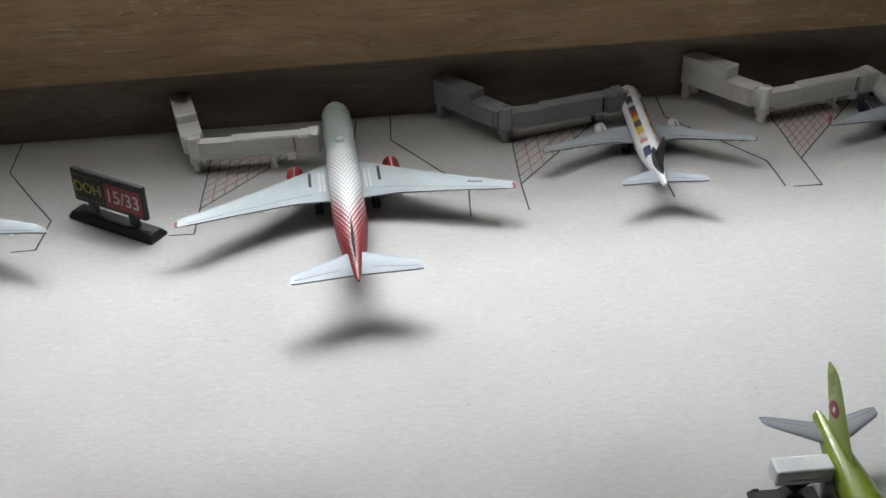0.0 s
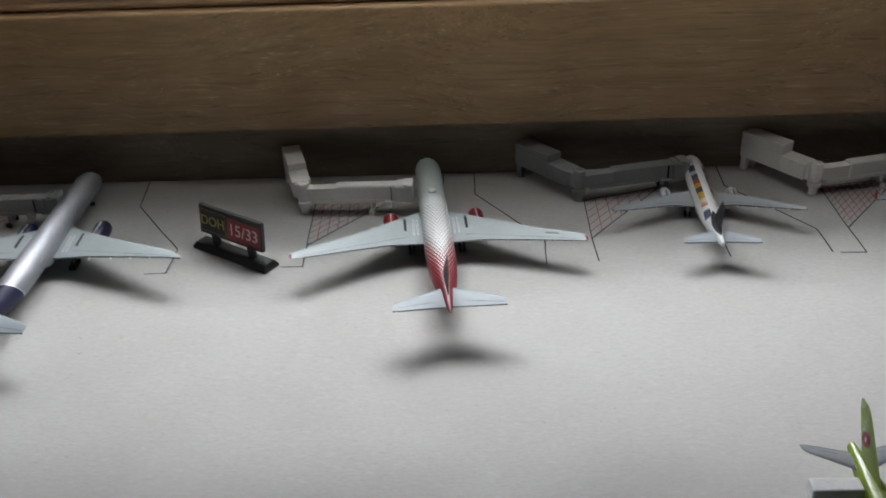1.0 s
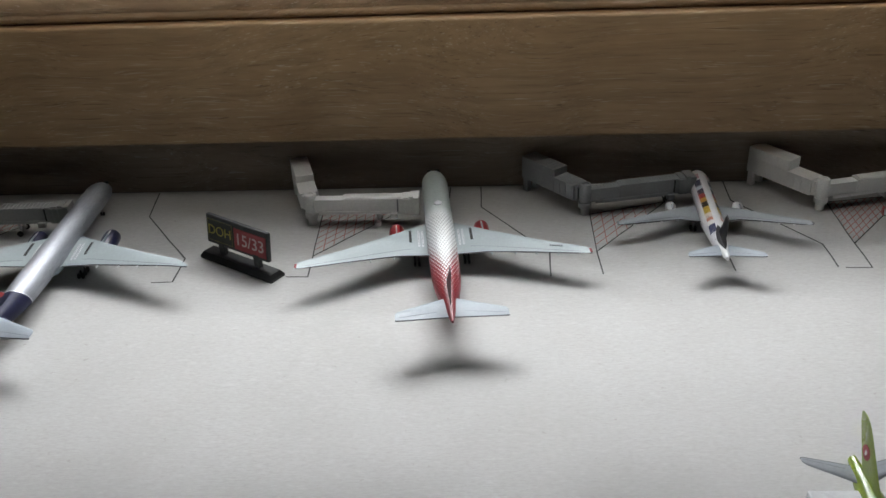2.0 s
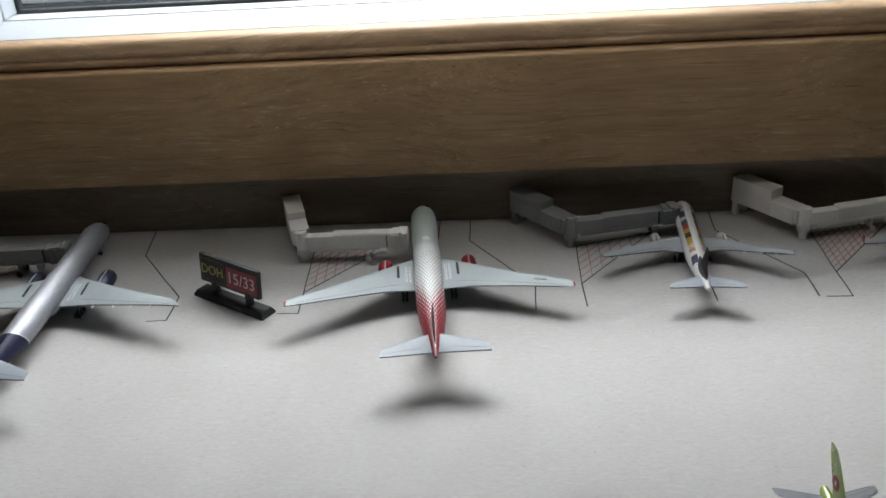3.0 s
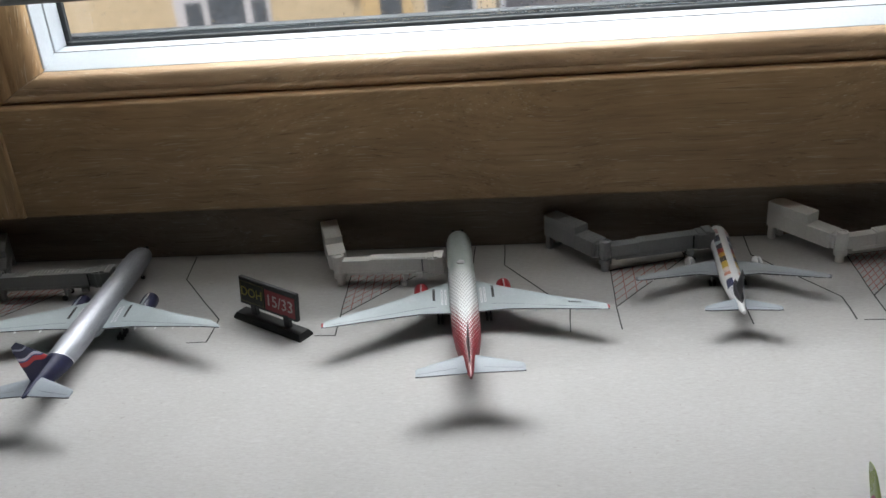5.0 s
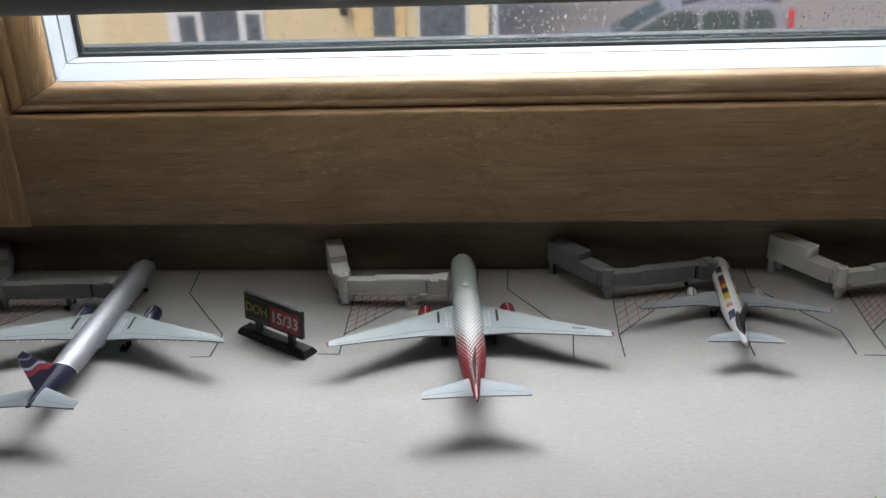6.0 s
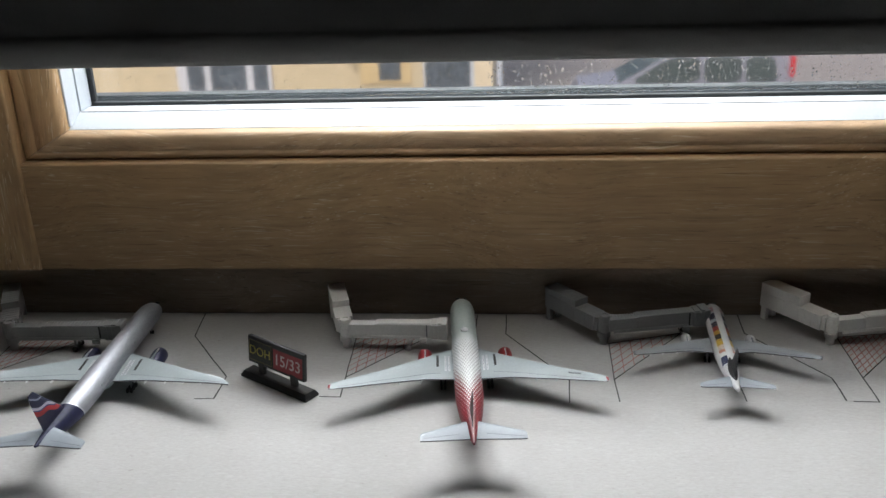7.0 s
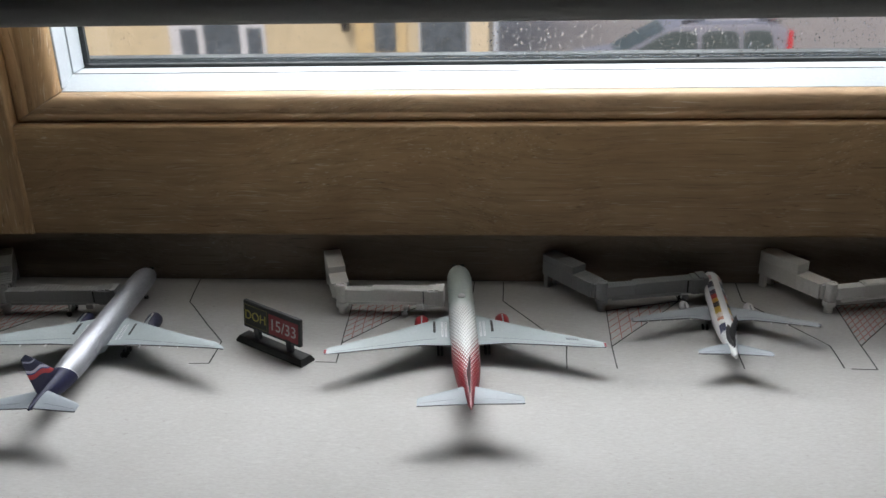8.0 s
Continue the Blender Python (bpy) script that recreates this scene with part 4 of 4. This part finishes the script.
# ---- passenger boarding bridges ----
def boarding_bridge(rot, far, end, mat, label, ribbed, wheel_at, head=0.0226):
    """A cast boarding bridge: fixed arm to the wall, rotunda on a leg, and a telescoping tunnel with a cab."""
    base = thing("boarding_bridge", pose(rot[0], rot[1], 0), label, "boarding bridge", "boarding bridges")

    def along(target):
        d = Vector((target[0] - rot[0], target[1] - rot[1], 0))
        return d.length, Matrix.Rotation(math.atan2(d.y, d.x), 4, "Z")

    n1, m1 = along(far)
    n2, m2 = along(end)
    part("leg", turned([(0, 0.0026), (0.0045, 0.0026), (0.0048, 0.0039), (0.0076, 0.0039), (0.0079, 0.0031)], "z", k=18), mat, base, "", True)
    part("rotunda", turned([(0.0080, 0.0030), (0.0086, 0.0030), (0.0088, 0.0035), (0.0190, 0.0035), (0.0195, 0.0032), (0.0195, 0.0022), (0.0188, 0.0020), (0.0188, 0.0010)], "z", k=22), mat, base, "", True)
    arm = part("fixed_arm", boxed((0.0046, -0.0054, 0.0085), (n1, 0.0054, 0.0182), 0.0002, m1), mat, base)
    part("arm_end", boxed((0.0022, -0.0042, 0.0088), (0.0045, 0.0042, 0.0176), 0.0002, m1), mat, arm)
    part("arm_head", boxed((n1 * 0.42, -0.0054, 0.01822), (n1, 0.0054, head), 0.00025, m1), mat, base)
    part("arm_foot", boxed((n1 - 0.0050, -0.0054, 0), (n1 - 0.0012, -0.0020, 0.0086), 0.0003, m1), mat, base)
    part("arm_foot", boxed((n1 - 0.0050, 0.0020, 0), (n1 - 0.0012, 0.0054, 0.0086), 0.0003, m1), mat, base)
    for s in (-1, 1):
        for f in (0.12, 0.22, 0.32, 0.42):
            part("arm_rib", boxed((n1 * f, s * 0.0055 - 0.0002, 0.0090), (n1 * f + 0.0005, s * 0.0055 + 0.0002, 0.0176), 0.0, m1), mat, arm)
    inner = part("inner_tunnel", boxed((0.0026, -0.0030, 0.0088), (n2 * 0.42, 0.0030, 0.0168), 0.0002, m2), mat, base)
    outer = part("outer_tunnel", boxed((n2 * 0.30, -0.0036, 0.0082), (n2 * 0.86, 0.0036, 0.0176), 0.0002, m2), mat, base)
    cab = part("cab", boxed((n2 * 0.845, -0.0047, 0.0080), (n2 - 0.0025, 0.0047, 0.0176), 0.00025, m2), mat, base)
    part("cab_hood", boxed((n2 - 0.0032, -0.0052, 0.0078), (n2, 0.0052, 0.0186), 0.0003, m2), mat, cab)
    part("cab_roof", boxed((n2 * 0.855, -0.0040, 0.0176), (n2 * 0.905, 0.0040, 0.0183), 0.0001, m2), mat, cab)
    part("cab_roof", boxed((n2 * 0.915, -0.0043, 0.0176), (n2 * 0.955, 0.0043, 0.0189), 0.0001, m2), mat, cab)
    for q in (0.862, 0.905):
        part("cab_post", boxed((n2 * q, -0.0051, 0.0080), (n2 * q + 0.0008, -0.0046, 0.0174), 0.0, m2), mat, cab)
    part("cab_gap", boxed((n2 * 0.80, -0.0044, 0.0095), (n2 * 0.80 + 0.0007, 0.0044, 0.0172), 0.0, m2), M_BLACK if ribbed else M_GREYPRINT, cab)
    if ribbed:
        count = 25
        for i in range(count):
            x = 0.005 + (n2 * 0.84 - 0.005) * i / count
            hi = 0.0168 if x < n2 * 0.30 else 0.0176
            part("roof_rib", boxed((x, -0.0037, hi - 0.0001), (x + 0.0009, 0.0036, hi + 0.00035), 0.0, m2), mat, inner if x < n2 * 0.30 else outer)
        for i in range(11):
            x = 0.0055 + n1 * 0.062 * i
            hi = 0.0181 if x < n1 * 0.40 else head - 0.0001
            part("roof_rib", boxed((x, -0.0050, hi), (x + 0.0009, 0.0050, hi + 0.00035), 0.0, m1), mat, arm)
    else:
        part("roof_strip", boxed((n2 * 0.32, -0.0030, 0.0175), (n2 * 0.84, 0.0030, 0.0181), 0.0002, m2), mat, outer)
    for s in (-1, 1):
        part("bottom_rail", boxed((n2 * 0.08, s * 0.0036 - 0.0004, 0.0078), (n2 * 0.80, s * 0.0036 + 0.0004, 0.0097), 0.0001, m2), mat, outer)
    x = n2 * wheel_at
    lift = part("lift_column", boxed((x - 0.0007, -0.0032, 0.0030), (x + 0.0007, -0.0020, 0.0078), 0.0002, m2), mat, base)
    part("lift_column", boxed((x - 0.0007, 0.0020, 0.0030), (x + 0.0007, 0.0032, 0.0078), 0.0002, m2), mat, base)
    part("axle", boxed((x - 0.0009, -0.0042, 0.0018), (x + 0.0009, 0.0042, 0.0032), 0.0003, m2), mat, base)
    for s in (-1, 1):
        bm = turned([(-0.0006, 0.0014), (-0.0004, 0.0018), (0.0004, 0.0018), (0.0006, 0.0014)], "y", (x, s * 0.0048, 0.0018), 14)
        bmesh.ops.transform(bm, matrix=m2, verts=bm.verts)
        part("wheel", bm, mat if not ribbed else M_TYRE, base, "", True)
    part("service_stair", boxed((n2 * 0.74, -0.0066, 0.0062), (n2 * 0.80, -0.0043, 0.0092), 0.0002, m2), mat, cab)
    return base


boarding_bridge((-0.2823, -0.0500), (-0.3060, 0.0010), (-0.2085, -0.0480), M_GATE_G, "grey cast plastic boarding bridge with ribbed roof beside the silver airliner", True, 0.57)
boarding_bridge((-0.0682, -0.0436), (-0.0818, 0.0015), (-0.0045, -0.0445), M_GATE_W, "white cast plastic boarding bridge docked at the red-tailed airliner", False, 0.62)
boarding_bridge((0.0919, -0.0370), (0.0608, 0.0005), (0.1565, -0.0235), M_GATE_B, "blue-grey cast plastic boarding bridge with ribbed roof beside the white airliner", True, 0.80)
boarding_bridge((0.2284, -0.0360), (0.1988, 0.0032), (0.2925, -0.0215), M_GATE_W, "white cast plastic boarding bridge with a stepped arm", False, 0.64, 0.0246)


# ---- the runway sign ----
def text_bm(text, size, depth):
    cu = bpy.data.curves.new("text", "FONT")
    cu.body, cu.size, cu.extrude, cu.align_x, cu.align_y = text, size, depth, "CENTER", "CENTER"
    ob = bpy.data.objects.new("text", cu)
    scene.collection.objects.link(ob)
    dg = bpy.context.evaluated_depsgraph_get()
    me = bpy.data.meshes.new_from_object(ob.evaluated_get(dg))
    bm = bmesh.new()
    bm.from_mesh(me)
    bpy.data.objects.remove(ob)
    bpy.data.curves.remove(cu)
    bpy.data.meshes.remove(me)
    return bm


sign = thing("runway_sign", pose(-0.1000, -0.0916, 0, 0, 0, -33.0), "small black plastic sign with yellow and white lettering on a foot", "sign")
foot = [[(x, y, z) for x, y in ((-a, -b), (a, -b), (a, b), (-a, b))] for a, b, z in ((0.0270, 0.0052, 0), (0.0270, 0.0052, 0.0014), (0.0255, 0.0037, 0.0038))]
part("foot", lofted(foot), M_SIGN, sign)
for x in (-0.0130, 0.0135):
    part("post", boxed((x - 0.0022, -0.0013, 0.0040), (x + 0.0022, 0.0013, 0.0115), 0.0003), M_SIGN, sign)
tilt = pose(0, 0.0004, 0.0090, -6)
board = part("board", boxed((-0.0240, -0.0014, 0), (0.0224, 0.0014, 0.0170), 0.0007, tilt), M_SIGN, sign)
for name, lo, hi, mt, lb in (("panel", (-0.0226, -0.0018, 0.0022), (-0.0030, -0.0013, 0.0150), M_SIGN_PANEL, "dark panel with yellow rim"), ("panel", (-0.0022, -0.0018, 0.0018), (0.0213, -0.0013, 0.0140), M_SIGN_RED, "red panel")):
    part(name, boxed(lo, hi, 0.0001, tilt), mt, board, lb)
bm = bmesh.new()
for lo, hi in (((-0.0222, -0.0020, 0.0146), (-0.0034, -0.0017, 0.0149)), ((-0.0222, -0.0020, 0.0023), (-0.0034, -0.0017, 0.0026)), ((-0.0037, -0.0020, 0.0026), (-0.0034, -0.0017, 0.0146)), ((-0.0222, -0.0020, 0.0026), (-0.0219, -0.0017, 0.0146))):
    add_box(bm, lo, hi, 0.0, tilt)
part("rim", bm, M_OLIVE, board, "thin olive rim")
for body, x, z, size, mt in (("DOH", -0.0130, 0.0086, 0.0078, M_YELLOW), ("15/33", 0.0096, 0.0079, 0.0096, M_NUMERAL)):
    bm = text_bm(body, size, 0.00012)
    bmesh.ops.transform(bm, matrix=tilt @ pose(x, -0.0020, z, 90), verts=bm.verts)
    part("lettering", bm, mt, board, "yellow letters" if mt is M_YELLOW else "white numerals")

# ---- catering truck by the green airliner ----
truck = thing("catering_truck", pose(0.1540, -0.2815, 0, 0, 0, 0.0), "toy catering truck, white box raised on a black scissor lift", "truck")
part("chassis", boxed((-0.0152, -0.0060, 0.0010), (0.0060, 0.0012, 0.0027), 0.0004), M_BLACK, truck, "black chassis")
part("driver_cab", boxed((0.0062, -0.0036, 0.0012), (0.0112, 0.0036, 0.0082), 0.0008), M_WHITE, truck, "white cab")
part("cargo_box", boxed((-0.0090, -0.0034, 0.0088), (0.0090, 0.0032, 0.0150), 0.0007), M_WHITE, truck, "white box body")
part("green_mark", boxed((-0.0052, -0.00346, 0.0108), (0.0046, -0.00338, 0.0115), 0.0), M_FAINT, truck, "faint green unreadable marks")
for a in (-38, 38):
    part("scissor_arm", boxed((-0.0052, -0.0022, -0.0004), (0.0052, 0.0022, 0.0004), 0.0001, pose(-0.002, -0.0012, 0.0058, 0, a * 1.2, 0)), M_BLACK, truck)
for x in (-0.0125, 0.0085):
    for s in (-1, 1):
        part("wheel", turned([(-0.0005, 0.0013), (-0.0003, 0.0016), (0.0003, 0.0016), (0.0005, 0.0013)], "y", (x, s * 0.0036 - 0.0024, 0.0016), 14), M_TYRE, truck, "", True)

# ---- across the street ----
G_Z = -5.4
bm = bmesh.new()
add_box(bm, (-400, -400, G_Z - 0.4), (400, 900, G_Z))
tagged(part("ground", bm, M_ASPHALT), "wet grey asphalt street and yard", "ground", kind="structure")
house = thing("yellow_house", pose(-8.0, 22, G_Z), "yellow rendered house across the street in the rain", "house")
part("wall", boxed((-14, 0, 0), (7.0, 9, 9.5)), M_FACADE, house)
part("corner_strip", boxed((7.0, -0.06, 0), (7.45, 9, 9.5)), M_CREAM, house, "cream corner strip")
part("downpipe", turned([(0, 0.07), (9.4, 0.07)], "z", (7.62, -0.02, 0), 10), M_BLUEGREY, house, "grey downpipe", True)
part("roof", lofted([[(-14.4, -0.5, 9.5), (7.8, -0.5, 9.5), (7.8, 9.5, 9.5), (-14.4, 9.5, 9.5)], [(-12, 4, 12), (5, 4, 12), (5, 5, 12), (-12, 5, 12)]]), M_BLUEGREY, house)


def far_window(x0, x1, z0, z1, parts_x, frame_mat, label):
    win_ob = part("window", boxed((x0, -0.05, z0), (x1, 0.02, z1)), frame_mat, house, label)
    for a, b in parts_x:
        part("pane", boxed((a, -0.065, z0 + 0.08), (b, -0.045, z1 - 0.08)), M_PANE_FAR, win_ob)


win_ob = part("window", boxed((-0.44, -0.05, 0.62), (1.97, 0.02, 2.45)), M_PALE, house, "pale framed window with an arched middle light")
for x0, x1 in ((-0.16, 0.27), (1.51, 1.88)):
    for z0, z1 in ((0.72, 1.56), (1.72, 2.32)):
        part("pane", boxed((x0, -0.065, z0), (x1, -0.045, z1)), M_PANE_FAR, win_ob)
arch = [(0.43, 0.72), (1.33, 0.72)] + [(0.88 + 0.45 * math.cos(a), 1.62 + 0.45 * math.sin(a)) for a in [math.pi * i / 12 for i in range(13)]]
part("pane", extruded(arch, -0.065, -0.045, "y"), M_PANE_FAR, win_ob, "arched pane")
far_window(4.20, 5.45, 0.85, 2.35, ((4.66, 5.20),), M_FACADE_DK, "small window in a grey surround")
far_window(5.75, 7.0, 0.3, 2.4, ((5.80, 6.90),), M_BLUEGREY, "dark doorway")
part("lantern", turned([(0, 0.09), (0.35, 0.12), (0.42, 0.03)], "z", (4.0, -0.25, 1.5), 8), M_BLACK, house, "small dark wall lamp")

car = thing("parked_car", pose(4.42, 22.0, G_Z - 0.12), "lilac grey hatchback parked in the yard", "car")
side_prof = [(-3.0, 0.35), (2.05, 0.35), (2.12, 0.6), (2.05, 0.98), (1.98, 1.05), (1.86, 1.62), (1.60, 1.76), (-0.40, 1.76), (-0.85, 1.66), (-2.02, 1.02), (-2.90, 0.90), (-3.08, 0.62)]
rings = []
for w, q in ((-0.86, 0.9), (-0.80, 1.0), (0.80, 1.0), (0.86, 0.9)):
    rings.append([(x, w * (1 - 0.14 * max(0, z - 1.0) / 0.66), 0.35 + (z - 0.35) * (0.985 if q < 1 else 1)) for x, z in side_prof])
part("body", lofted(rings), M_CAR, car, "lilac grey paint")
for x0, x1, sl, sr in ((-1.82, -0.16, 0.98, 0.0), (-0.06, 0.78, 0, 0), (0.88, 1.62, 0, -0.12)):
    quad = [(x0, 1.04), (x1, 1.04), (x1 + sr, 1.62), (x0 + sl, 1.62)]
    loop = []
    for i, (px, pz) in enumerate(quad):
        for j, w in ((i - 1, 0.16), ((i + 1) % 4, 0.16)):
            loop.append((px + (quad[j][0] - px) * w, pz + (quad[j][1] - pz) * w))
    part("side_window", lofted([[(px, d + 0.19 * max(0.0, pz - 1.0), pz) for px, pz in loop] for d in (-0.885, -0.84)]), M_CARGLASS, car)
part("windscreen", lofted([[(-1.98, -0.74, 1.055), (-1.98, 0.74, 1.055), (-0.90, 0.66, 1.655), (-0.90, -0.66, 1.655)], [(-1.94, -0.74, 1.02), (-1.94, 0.74, 1.02), (-0.86, 0.66, 1.61), (-0.86, -0.66, 1.61)]]), M_CARGLASS, car)
for s in (-1, 1):
    part("tail_lamp", boxed((1.86, s * 0.76 - 0.1, 1.14), (1.98, s * 0.76 + 0.1, 1.62), 0.03), M_TAIL_LIGHT, car)
    bar = part("roof_rail", boxed((0.0, s * 0.62 - 0.03, 1.85), (1.2, s * 0.62 + 0.03, 1.92), 0.02), M_PALE, car, "pale roof rail")
    for q, x in ((1, -0.26), (-1, 1.45)):
        part("rail_foot", boxed((-0.27, -0.03, -0.035), (0.27, 0.03, 0.035), 0.012, pose(x, s * 0.62, 1.830, 0, -9 * q, 0)), M_BLACK, bar, "dark rail end")
    for x in (-2.05, 1.3):
        part("wheel", turned([(-0.1, 0.26), (-0.08, 0.32), (0.08, 0.32), (0.1, 0.26)], "y", (x, s * 0.78, 0.32), 20), M_TYRE, car, "", True)
